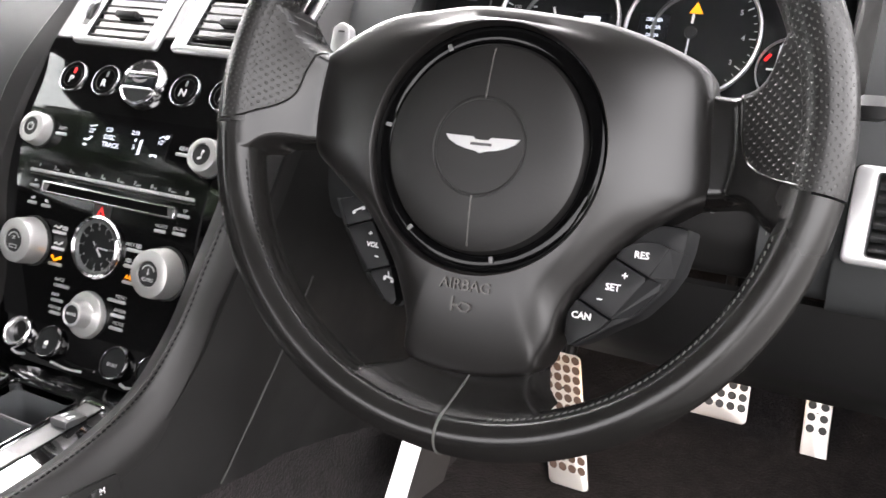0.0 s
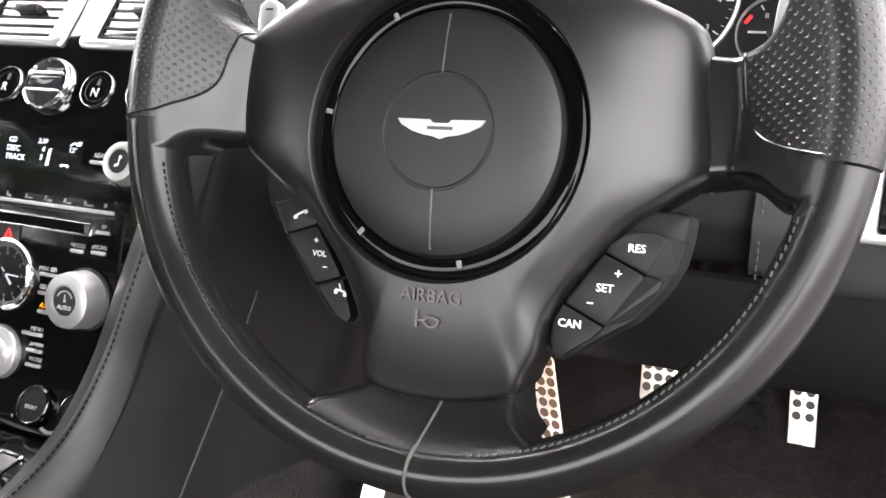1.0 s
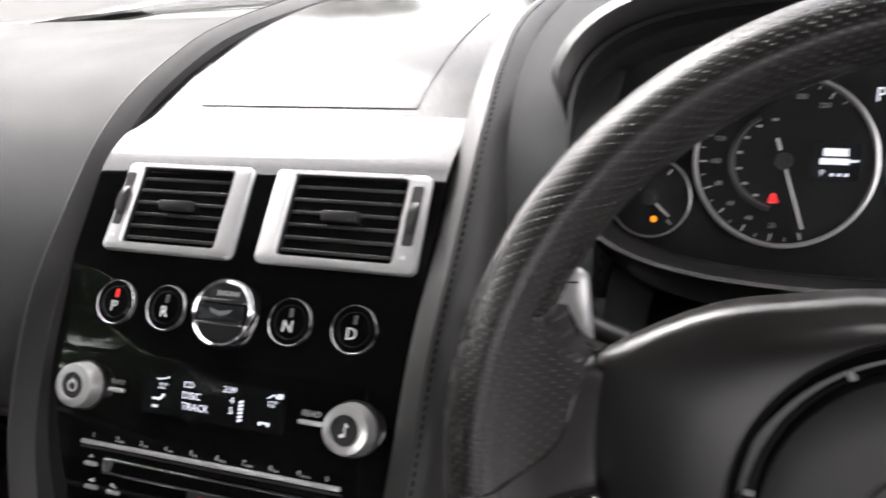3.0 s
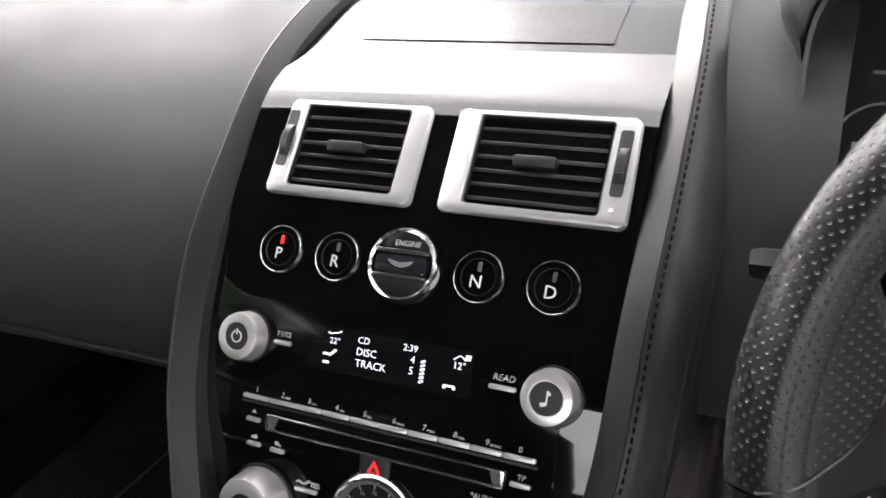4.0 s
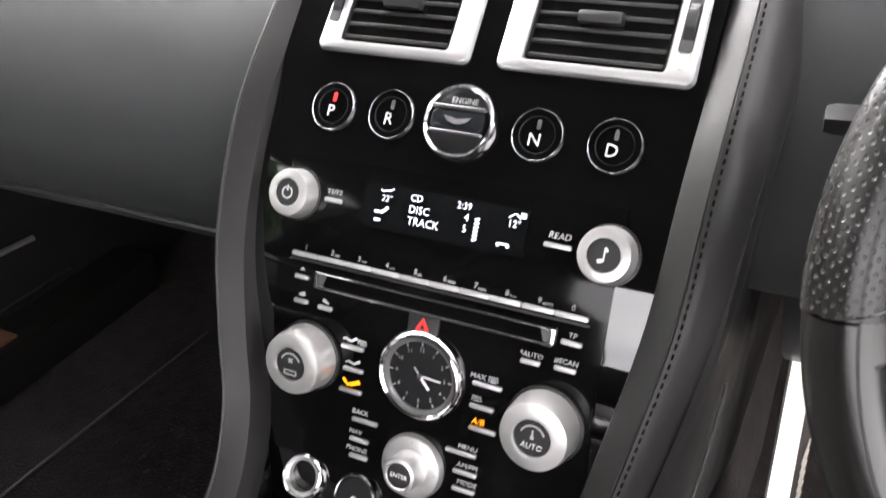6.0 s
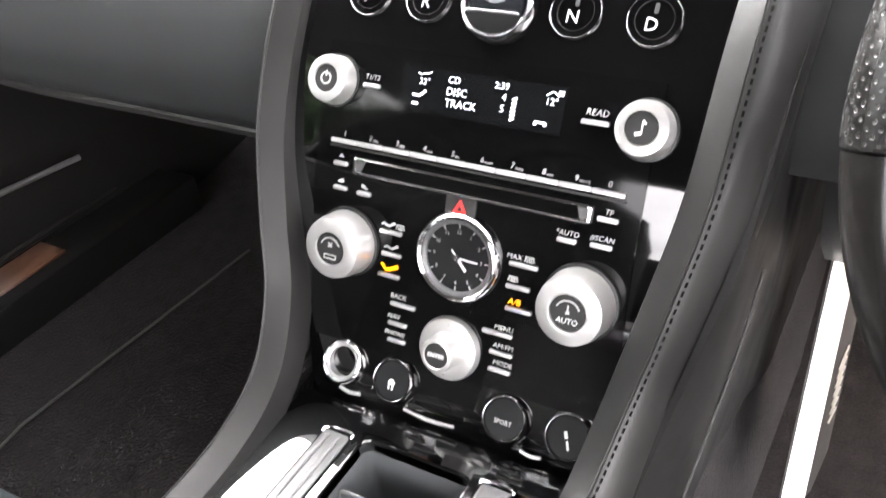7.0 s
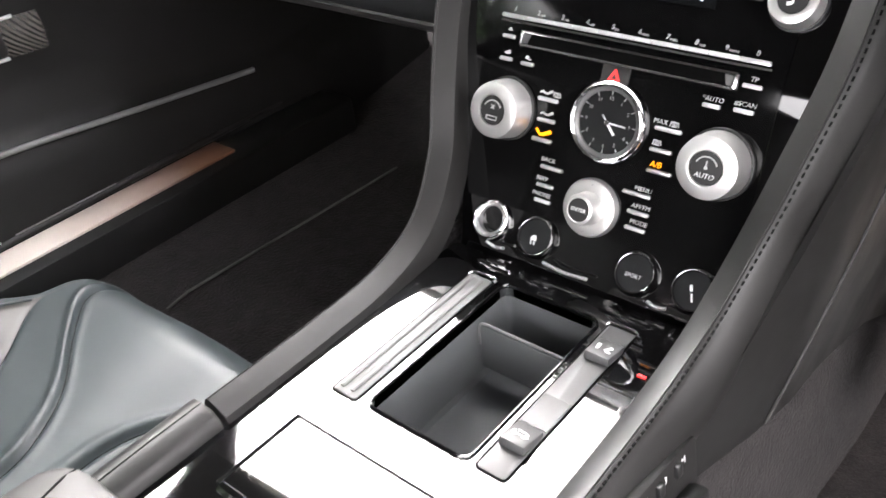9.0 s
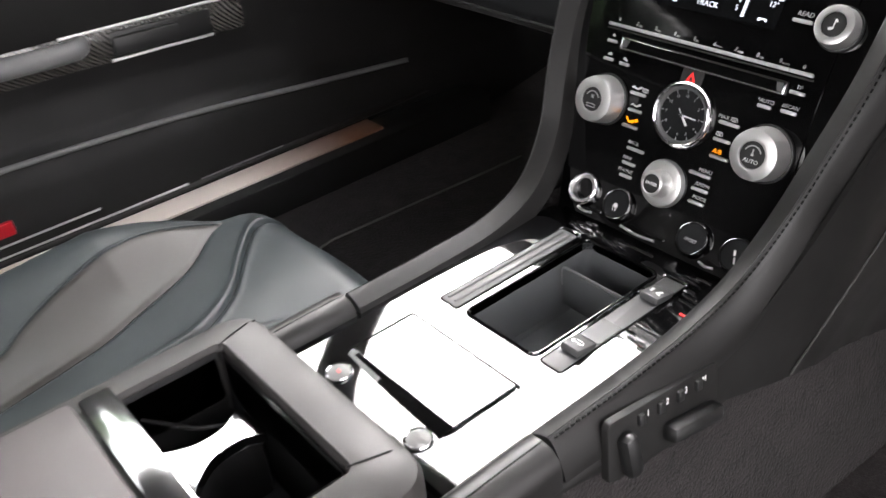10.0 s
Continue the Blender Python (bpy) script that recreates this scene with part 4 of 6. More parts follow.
for k in range(6):
    bars([(0, 0, 0.0026, 0.0013, 25)], 0.0215, 0.5412 - 0.0017 * k, LIT, 0.0022, "disc_sign", disp)

# keys in rows
key(-0.0629, 0.5374, 0.0108)
legend("T1/T2", -0.0631, 0.5412, 0.0038)
key(0.0643, 0.5368, 0.0140)
legend("READ", 0.0645, 0.5408, 0.0046)
for k, (d, sub) in enumerate(zip("1234567890", ("", "ABC", "DEF", "GHI", "JKL", "MNO", "PQRS", "TUV", "WXYZ", ""))):
    x = -0.0760 + 0.0170 * k
    key(x, 0.5094, 0.0166, 0.0026, name="preset_key")
    legend(d, x, 0.5131, 0.0042)
    if sub:
        part("small_print", lettering(sub, 0.0019, on_face(x, 0.5131, 0.0016) @ T((0.0016, -0.0011, 0)), 0.0001, "LEFT"), GREYPRINT, stack, smooth=False)
part("key_row_shelf", face_sheet(-0.0850, 0.0862, 0.5062, 0.5074, 0.0016, depth=0.001, ny=2), PLASTIC, stack)

slot = part("disc_slot", frame_plate([(x, y) for x, y in rounded(0.1385, 0.0094, 0.0012, 2)], [(x, y) for x, y in rounded(0.1345, 0.0062, 0.0008, 2)], 0, 0.0018, 0.0005, on_face(0.0015, 0.4988, 0.0012)), CHROME, stack, "slim chrome-edged disc slot")
part("slot_mouth", box(0.1345, 0.0064, 0.0006, 0, on_face(0.0015, 0.4988, 0.0014)), GAP, slot, smooth=False)
for s in (-1, 1):
    part("slot_corner", plate([(0.0, -0.0028), (0.0032, -0.0028), (0.0052, 0.0028), (0.0, 0.0028)] if s < 0 else [(0.0, -0.0028), (0.0, 0.0028), (-0.0052, 0.0028), (-0.0032, -0.0028)], 0, 0.0012, 0, on_face(0.0015 + 0.0670 * s, 0.4988, 0.0016)), SWITCHGREY, slot, smooth=False)
for x, z, w, t in ((-0.0765, 0.4983, 0.0090, ""), (-0.0755, 0.4860, 0.0090, ""), (-0.0597, 0.4855, 0.0090, ""), (0.0600, 0.4852, 0.0100, "*AUTO"), (0.0777, 0.4860, 0.0110, "#SCAN"), (0.0789, 0.4980, 0.0105, "TP")):
    key(x, z, w)
    if t:
        legend(t, x, z + 0.0032, 0.0038)
icon([(-0.0016, -0.0006), (0.0016, -0.0006), (0, 0.0014)], -0.0765, 0.5021, name="eject_sign")
bars([(-0.0012, 0, 0.0012, 0.0012, 0), (0.0008, 0.0004, 0.0026, 0.0022, 20)], -0.0755, 0.4893, GREYPRINT, name="sound_sign")
bars([(-0.0006, 0.0002, 0.0026, 0.0020, -15), (0.0014, -0.0008, 0.0014, 0.0012, 0)], -0.0597, 0.4888, GREYPRINT, name="sound_sign")

hz = part("hazard_switch", plate(rounded(0.0175, 0.0125, 0.001, 3), -0.0006, 0.0010, 0.0004, flat(0.0006, 0.4895)), PLASTIC, stack, "black switch with a red triangle")
tri = on_face(0.0006, 0.4893, 0.0026)
part("triangle", plate([(-0.0045, -0.0034), (0.0045, -0.0034), (0.0, 0.0044)], 0, 0.0002, 0, tri), LITRED, hz, "glowing red triangle", smooth=False)
part("triangle", plate([(-0.0018, -0.0018), (0.0018, -0.0018), (0.0, 0.0014)], 0.0002, 0.0004, 0, tri), PLASTIC, hz, smooth=False)

# clock
m = on_face(0.0020, 0.4637, 0.0)
clock = part("clock", lathe([(0.0208, 0.001), (0.0212, 0.0056), (0.0224, 0.0067), (0.0239, 0.0055), (0.0248, 0.0026), (0.0250, -0.001)], 72, m), CHROME, stack, "round analogue clock in a chrome bezel")
part("clock_face", lathe([(0.0, 0.0030), (0.0209, 0.0030)], 56, m), DIALFACE, clock)
part("inner_ring", lathe([(0.0184, 0.0031), (0.0187, 0.0038), (0.0205, 0.0046), (0.0210, 0.0046)], 56, m), GREYDIAL, clock)
for h in range(12):
    r = m @ Matrix.Rotation(radians(-30 * h), 4, "Z")
    part("hour_mark", box(0.0006, 0.0020, 0.0002, 0, r @ T((0, 0.0172, 0.0032))), GREYPRINT, clock, smooth=False)
    a = radians(90 - 30 * h)
    part("numeral", lettering(str(h or 12), 0.0030, m @ T((0.0140 * math.cos(a), 0.0140 * math.sin(a), 0.0032)), 0.00005), GREYPRINT, clock, smooth=False)
for name, a, ln, w in (("hour_hand", -48, 0.0095, 0.0015), ("minute_hand", -2, 0.0135, 0.0009), ("second_hand", 130, 0.0060, 0.0006)):
    r = m @ Matrix.Rotation(radians(a), 4, "Z")
    part(name, box(ln, w, 0.0003, 0, r @ T((ln * 0.40, 0, 0.0038))), PRINT, clock, smooth=False)
part("hub", lathe([(0, 0.0046), (0.0016, 0.0044), (0.0018, 0.0032)], 20, m), CHROME, clock)
slab = lathe([(0, 0.0054), (0.012, 0.0053), (0.0207, 0.0051), (0.0208, 0.0047), (0.012, 0.0048), (0, 0.0049)], 48, m)
bmesh.ops.remove_doubles(slab, verts=slab.verts, dist=0.00001)
bmesh.ops.recalc_face_normals(slab, faces=slab.faces)
part("clock_glass", slab, COATED, clock, sharp=15).visible_shadow = False

# climate and menu keys
for x, z, w in ((-0.0407, 0.4680, 0.0140), (-0.0397, 0.4555, 0.0125), (-0.0407, 0.4432, 0.0140), (0.0391, 0.4676, 0.0160), (0.0372, 0.4554, 0.0135), (0.0388, 0.4434, 0.0150), (-0.0304, 0.4278, 0.0160), (-0.0330, 0.4164, 0.0120), (-0.0327, 0.4072, 0.0115), (0.0281, 0.4278, 0.0175), (0.0314, 0.4174, 0.0135), (0.0317, 0.4084, 0.0130)):
    key(x, z, w)
for t, x, z in (("BACK", -0.0338, 0.4322), ("NAV", -0.0360, 0.4202), ("PHONE", -0.0345, 0.4108), ("MENU", 0.0315, 0.4312), ("AM/FM", 0.0322, 0.4210), ("MODE", 0.0330, 0.4120), ("MAX", 0.0335, 0.4712)):
    legend(t, x, z, 0.0040)
man = [(-0.0034, 0.0006, 0.0028, 0.0010, 30), (-0.0012, 0.0002, 0.0026, 0.0012, -20), (0.0014, 0.0002, 0.0028, 0.0014, 30), (0.0034, 0.0014, 0.0020, 0.0016, 20)]
bars(man, -0.0425, 0.4716, GREYPRINT, name="airflow_sign")
bars(man, -0.0400, 0.4590, GREYPRINT, name="airflow_sign")
bars([(-0.0042, 0.0010, 0.0034, 0.0016, -50), (-0.0016, -0.0008, 0.0028, 0.0018, 10), (0.0012, 0.0000, 0.0032, 0.0022, 25), (0.0042, 0.0014, 0.0026, 0.0024, 30)], -0.0405, 0.4474, LITAMBER, name="airflow_sign")
screen_sign = [(0, 0.0012, 0.0050, 0.0005, 0), (0, -0.0014, 0.0034, 0.0005, 0), (-0.0022, 0, 0.0028, 0.0005, 70), (0.0022, 0, 0.0028, 0.0005, -70), (0, 0, 0.0005, 0.0030, 0), (-0.001, 0, 0.0004, 0.0024, 0), (0.001, 0, 0.0004, 0.0024, 0)]
bars(screen_sign, -0.0350, 0.4718, GREYPRINT, name="demist_sign")
bars(screen_sign, 0.0420, 0.4714, GREYPRINT, name="demist_sign")
bars(screen_sign, 0.0340, 0.4594, GREYPRINT, name="demist_sign")
part("legend", lettering("A/B", 0.0048, on_face(0.0358, 0.4472, 0.0016), 0.0001, shear=0.2), LITAMBER, stack, smooth=False)

# four round buttons along the foot
def foot_button(x, z, kind):
    m = on_face(x, z, 0.0) @ Matrix.Rotation(radians(-14), 4, "X") @ Matrix.Scale(0.92, 4)
    b = part("round_button", lathe([(0.0150, -0.006), (0.0150, 0.0030), (0.0142, 0.0052), (0.0128, 0.0062), (0.0118, 0.0050), (0.0116, 0.003)], 48, m), CHROME if kind == "socket" else PIANO, stack, "open chrome socket" if kind == "socket" else "round black button")
    if kind == "socket":
        part("socket_barrel", lathe([(0.0118, 0.005), (0.0098, 0.004), (0.0095, -0.004), (0.0, -0.0042)], 40, m), SATIN, b)
        part("socket_hole", lathe([(0, -0.002), (0.0082, -0.0018)], 32, m), PLASTIC, b)
        return
    part("chrome_ring", lathe([(0.0124, 0.0048), (0.0126, 0.0065), (0.0129, 0.0066), (0.0131, 0.0058)], 48, m), RINGMETAL, b)
    part("face", lathe([(0, 0.0056), (0.0118, 0.0050)], 40, m), DIALFACE, b)
    f = m @ T((0, 0, 0.0060))
    if kind == "sport":
        part("word", lettering("SPORT", 0.0038, f @ T((0, -0.002, 0)), 0.0001), GREYPRINT, b, smooth=False)
    elif kind == "slip":
        bars([(0, -0.0006, 0.0042, 0.0024, 0), (0, 0.0010, 0.0028, 0.0014, 0), (-0.0013, -0.0034, 0.0008, 0.0028, 15), (0.0013, -0.0034, 0.0008, 0.0028, 15)], 0, 0, PRINT, name="skid_sign", parent=b, base=f @ T((0, -0.001, 0)))
    else:
        bars([(-0.001, 0.0022, 0.0018, 0.0042, 20), (0.0012, -0.0034, 0.0012, 0.0052, 20)], 0, 0, PRINT, name="damper_sign", parent=b, base=f @ T((0, -0.001, 0)))


foot_button(-0.0662, 0.3868, "socket")
foot_button(-0.0305, 0.3858, "slip")
foot_button(0.0397, 0.3853, "sport")
foot_button(0.0757, 0.3868, "damper")
for x0, x1 in ((-0.064, -0.050), (-0.020, 0.012), (0.052, 0.064)):
    part("foot_trim", tube(smooth_line([(x0, 0.4275, 0.3775), ((x0 + x1) / 2, 0.4268, 0.3762), (x1, 0.4275, 0.3770)]), 0.0011, 6), SATIN, stack, "thin bright trim line")

# ---- air vents ----
VU = Vector((0, 0.0350, 0.0335)).normalized()
VN = Vector((0, -VU.z, VU.y))


SLAT = material("slat_plastic", (0.016, 0.016, 0.016), 0.38, grain=0.15, size=1200, wear=0.1)


def air_vent(m, w, h, side, left, right):
    """left and right: how far the frame reaches from the middle of the mouth; it splays a little towards its foot."""
    v = thing("air_vent", "satin silver air vent with black slats", "air vent", "air vents")

    def edge(grow):
        c, ow = (right - left) / 2, right + left
        return [(x + c + side * 0.0024 * max(0.0, side * x / ow + 0.1) * (0.5 - y / 0.057), y - 0.0012) for x, y in rounded(ow + grow, 0.0575 + grow, 0.0045 + grow / 2, 5)]

    part("frame", frame_plate(edge(0.0), rounded(w, h, 0.0022, 5), -0.012, 0.0, 0.0026, m), SATIN, v)
    part("surround", frame_plate(edge(0.0016), edge(-0.004), -0.018, -0.0100, 0.001, m), PIANO, v, "gloss black surround")
    duct = loft([[(x, y, -0.001) for x, y in rounded(w, h, 0.0022, 5)], [(x * 0.94, y * 0.9, -0.026) for x, y in rounded(w, h, 0.0022, 5)], [(x * 0.1, y * 0.1, -0.0262) for x, y in rounded(w, h, 0.0022, 5)]], closed=True)
    part("duct", moved(duct, m), PLASTIC, v)
    for k in range(6):
        y = h * (0.5 - (k + 0.62) / 6.3)
        part("slat", box(w - 0.001, 0.0021, 0.011, 0.0008, m @ T((0, y, -0.0075)) @ Matrix.Rotation(radians(22), 4, "X")), SLAT, v)
    part("tab", box(0.0225, 0.0060, 0.012, 0.0014, m @ T((-0.001, h * 0.02, -0.0035)) @ Matrix.Rotation(radians(14), 4, "X")), PLASTIC, v, "black rubber tab")
    xs = side * (w / 2 + 0.0078)
    part("slot", plate(rounded(0.0066, 0.0345, 0.0015, 3), -0.004, 0.0003, 0, m @ T((xs, 0.003, 0))), PLASTIC, v)
    teeth = []
    for k in range(26):
        a = radians(90 - 65 + 130 * k / 25)
        teeth.append(box(0.0048, 0.0006, 0.0012, 0, m @ T((xs, 0.0015 - 0.0145 * math.cos(a) * 1.0, -0.0118 + 0.0150 * math.sin(a))) @ Matrix.Rotation(a - radians(90), 4, "X")))
    tw = part("thumbwheel", moved(lathe([(0.0, -0.0025), (0.0140, -0.0025), (0.0148, -0.002), (0.0148, 0.002), (0.0140, 0.0025), (0.0, 0.0025)], 44), m @ T((xs, 0.0015, -0.0112)) @ Matrix.Rotation(radians(90), 4, "Y")), PLASTIC, v)
    part("ridges", merge(*teeth), PLASTIC, tw, smooth=False)
    part("mark", box(0.0024, 0.0022, 0.0004, 0.0001, m @ T((xs - side * 0.0005, -0.0212, 0.0003))), PRINT, v, smooth=False)
    return v


for s, x, w, left, right in ((-1, -0.0486, 0.0645, 0.0450, 0.0458), (1, 0.0611, 0.0690, 0.0489, 0.0486)):
    air_vent(axes(Vector((x, 0.5693, 0.6231)), (1, 0, 0), VU, VN), w, 0.0485, s, left, right)
RU = Vector((0, 0.25, 0.97)).normalized()
air_vent(axes(Vector((0.5530, 0.562, 0.5470)), (1, 0, 0), RU, Vector((0, -RU.z, RU.y))), 0.0665, 0.0480, 1, 0.0464, 0.0476)

# ---- steering wheel details ----
def chaikin(ring_, cut=0.22, times=3):
    """Round a ring's corners."""
    for _ in range(times):
        ring_ = [tuple(p[i] + (q[i] - p[i]) * f for i in (0, 1)) for p, q in zip(ring_, ring_[1:] + ring_[:1]) for f in (cut, 1 - cut)]
    return ring_


# three flush buttons on each side, in one panel behind the spoke cover; each has a front and a slanted outer facet
PODS = (
    ("RES", ((0.0705, -0.0418), (0.0765, -0.0376), (0.0820, -0.0360), (0.0886, -0.0356), (0.0944, -0.0376), (0.0866, -0.0530), (0.0692, -0.0452)), ((0.0944, -0.0376), (0.1003, -0.0392), (0.0978, -0.0515), (0.0866, -0.0530)), (0.0818, -0.0428)),
    ("SET", ((0.0686, -0.0459), (0.0861, -0.0537), (0.0713, -0.0757), (0.0537, -0.0677)), ((0.0861, -0.0537), (0.0918, -0.0548), (0.0916, -0.0584), (0.0806, -0.0725), (0.0713, -0.0757)), (0.0702, -0.0602)),
    ("CAN", ((0.0530, -0.0684), (0.0707, -0.0763), (0.0662, -0.0818), (0.0580, -0.0876), (0.0521, -0.0922), (0.0495, -0.086), (0.0492, -0.0765)), (), (0.0568, -0.0764)),
    ("PHONE", ((-0.0990, -0.0350), (-0.0832, -0.0303), (-0.0748, -0.0438), (-0.0915, -0.0495)), ((-0.1041, -0.0344), (-0.0990, -0.0350), (-0.0915, -0.0495), (-0.0960, -0.0500)), (-0.0849, -0.0393)),
    ("VOL", ((-0.0909, -0.0504), (-0.0752, -0.0446), (-0.0595, -0.0680), (-0.0738, -0.0730)), ((-0.0955, -0.0510), (-0.0909, -0.0504), (-0.0738, -0.0730), (-0.0782, -0.0738)), (-0.0724, -0.0583)),
    ("END", ((-0.0724, -0.0738), (-0.0589, -0.0688), (-0.0524, -0.0866), (-0.0545, -0.0901), (-0.0600, -0.0873)), ((-0.0770, -0.0745), (-0.0724, -0.0738), (-0.0600, -0.0873), (-0.0640, -0.0880)), (-0.0591, -0.0754)),
)
BODY = {1: ((0.060, -0.026), (0.1010, -0.0262), (0.1005, -0.036), (0.0980, -0.049), (0.0925, -0.060), (0.0810, -0.0745), (0.0685, -0.0825), (0.052, -0.0945), (0.040, -0.080)), -1: ((-0.060, -0.028), (-0.106, -0.0335), (-0.098, -0.051), (-0.080, -0.076), (-0.066, -0.090), (-0.052, -0.092), (-0.045, -0.075))}
for s in (1, -1):
    part("switch_pod", plate(chaikin(list(BODY[s]), 0.12, 2), -0.064, -0.0300 if s > 0 else -0.0425, 0.003, WM), SLATE, wheel, "black switch pod behind the spoke")
for sign, front, facet, mid in PODS:
    top_ = -0.0225 if front[0][0] > 0 else -0.0345
    bt = part("wheel_button", plate(chaikin(list(front), 0.06, 2), -0.046, top_, 0.0007, WM), SLATE, wheel, "black rubber button")
    if facet:
        inner = sorted(facet, key=lambda p: min((p[0] - q[0]) ** 2 + (p[1] - q[1]) ** 2 for q in front))[:2]
        far = lambda p: 0.0 if p in inner else -0.0045
        part("button_facet", moved(loft([[(x, y, -0.046) for x, y in facet], [(x, y, top_ - 0.0005 + far((x, y))) for x, y in facet]], closed=True, caps=True), WM), SLATE, bt, smooth=False)
    f = WM @ T((*mid, top_ + 0.0003))
    if sign in ("RES", "SET", "CAN", "VOL"):
        part("word", lettering(sign, 0.0047 if sign != "VOL" else 0.0040, f, 0.0001, bold=0.00012), PRINT, bt, smooth=False)
    if sign == "SET":
        bars([(0.0050, 0.0066, 0.0028, 0.0007, 0), (0.0050, 0.0066, 0.0007, 0.0028, 0), (-0.0056, -0.0066, 0.0026, 0.0007, 0)], 0, 0, PRINT, parent=bt, base=f)
    elif sign == "VOL":
        bars([(-0.0024, 0.0064, 0.0022, 0.0006, 0), (-0.0024, 0.0064, 0.0006, 0.0022, 0), (0.0036, -0.0062, 0.0022, 0.0006, 0)], 0, 0, PRINT, parent=bt, base=f)
    elif sign == "PHONE":
        bars([(0, 0, 0.0062, 0.0010, 28), (-0.0027, -0.0021, 0.0020, 0.0018, 28), (0.0030, 0.0009, 0.0020, 0.0018, 28)], 0, 0, PRINT, name="phone_sign", parent=bt, base=f)
    elif sign == "END":
        bars([(0, 0.0004, 0.0056, 0.0010, -10), (-0.0025, -0.0004, 0.0018, 0.0018, 0), (0.0025, -0.0014, 0.0018, 0.0018, 0), (-0.0004, 0.0022, 0.0007, 0.0030, 20)], 0, 0, PRINT, name="phone_sign", parent=bt, base=f)
part("embossed_word", lettering("AIRBAG", 0.0080, WM @ T((0.0008, -0.0705, -0.0039)), 0.0010), EMBOSS, wheel, smooth=False)
bars([(-0.0050, 0.0002, 0.0010, 0.0072, 0), (-0.0032, -0.0004, 0.0036, 0.0010, 0), (-0.0006, 0.0006, 0.0026, 0.0009, 45), (0.0018, 0.0012, 0.0036, 0.0009, -6), (0.0042, 0.0006, 0.0022, 0.0009, -18), (-0.0004, -0.0020, 0.0030, 0.0009, -40), (0.0024, -0.0028, 0.0036, 0.0009, 4), (0.0046, -0.0014, 0.0026, 0.0009, 55)], 0, 0, EMBOSS, name="horn_sign", thick=0.0016, parent=wheel, base=WM @ T((0.0000, -0.0805, -0.0040)))
for y0, y1 in ((0.0245, 0.0500), (-0.0500, -0.0245)):
    dome = lambda r: -0.0001 - 0.0038 * (abs(r) / 0.046) ** 2.2
    part("pad_seam", moved(tube([(0, y0 + (y1 - y0) * k / 8, dome(y0 + (y1 - y0) * k / 8) + 0.0004) for k in range(9)], 0.0005, 6), PM), EMBOSS, wheel, "grey seam")
for ang in (172, 118, 232, 283):
    part("ring_tab", box(0.0035, 0.0022, 0.0012, 0.0003, PM @ Matrix.Rotation(radians(ang), 4, "Z") @ T((0.0566, 0, -0.0072))), GREYPLASTIC, wheel)
for a0, a1 in ((193, 262), (280, 346)):
    st = []
    n = int((a1 - a0) / 1.35)
    for k in range(n):
        a = radians(a0 + (a1 - a0) * k / n)
        rr = RC - RR * 0.80
        st.append(box(0.0007, 0.0022, 0.0008, 0, WM @ T((rr * math.cos(a) + RX, rr * math.sin(a) + RY, RN + RD * 0.60)) @ Matrix.Rotation(a + 0.25, 4, "Z")))
    part("rim_stitching", merge(*st), THREAD if a0 > 270 else DARKTHREAD, wheel, "grey stitches" if a0 > 270 else "black stitches", smooth=False, kind="stuff")
part("rim_seam", moved(tube([(RX, RY - RC - (RR + 0.0002) * math.cos(b), RN + (RD + 0.0002) * math.sin(b)) for b in (2 * math.pi * k / 28 for k in range(28))], 0.0006, 6, closed=True), WM), THREAD, wheel)
part("hub", lathe([(0.05, -0.045), (0.045, -0.07), (0.035, -0.10), (0.03, -0.16)], 32, WM), PLASTIC, wheel)

# ---- steering column, stalks and paddles ----
column = thing("steering_column", "black steering column with stalks and silver shift paddles", "steering column")
part("shroud", moved(loft([super_ring(w, h, z, 0.7, 32, cy) for w, h, z, cy in ((0.040, 0.036, -0.055, 0.0), (0.052, 0.048, -0.075, -0.004), (0.056, 0.052, -0.15, -0.006), (0.058, 0.054, -0.22, -0.006))], closed=True, caps=True), WM), PLASTIC, column)
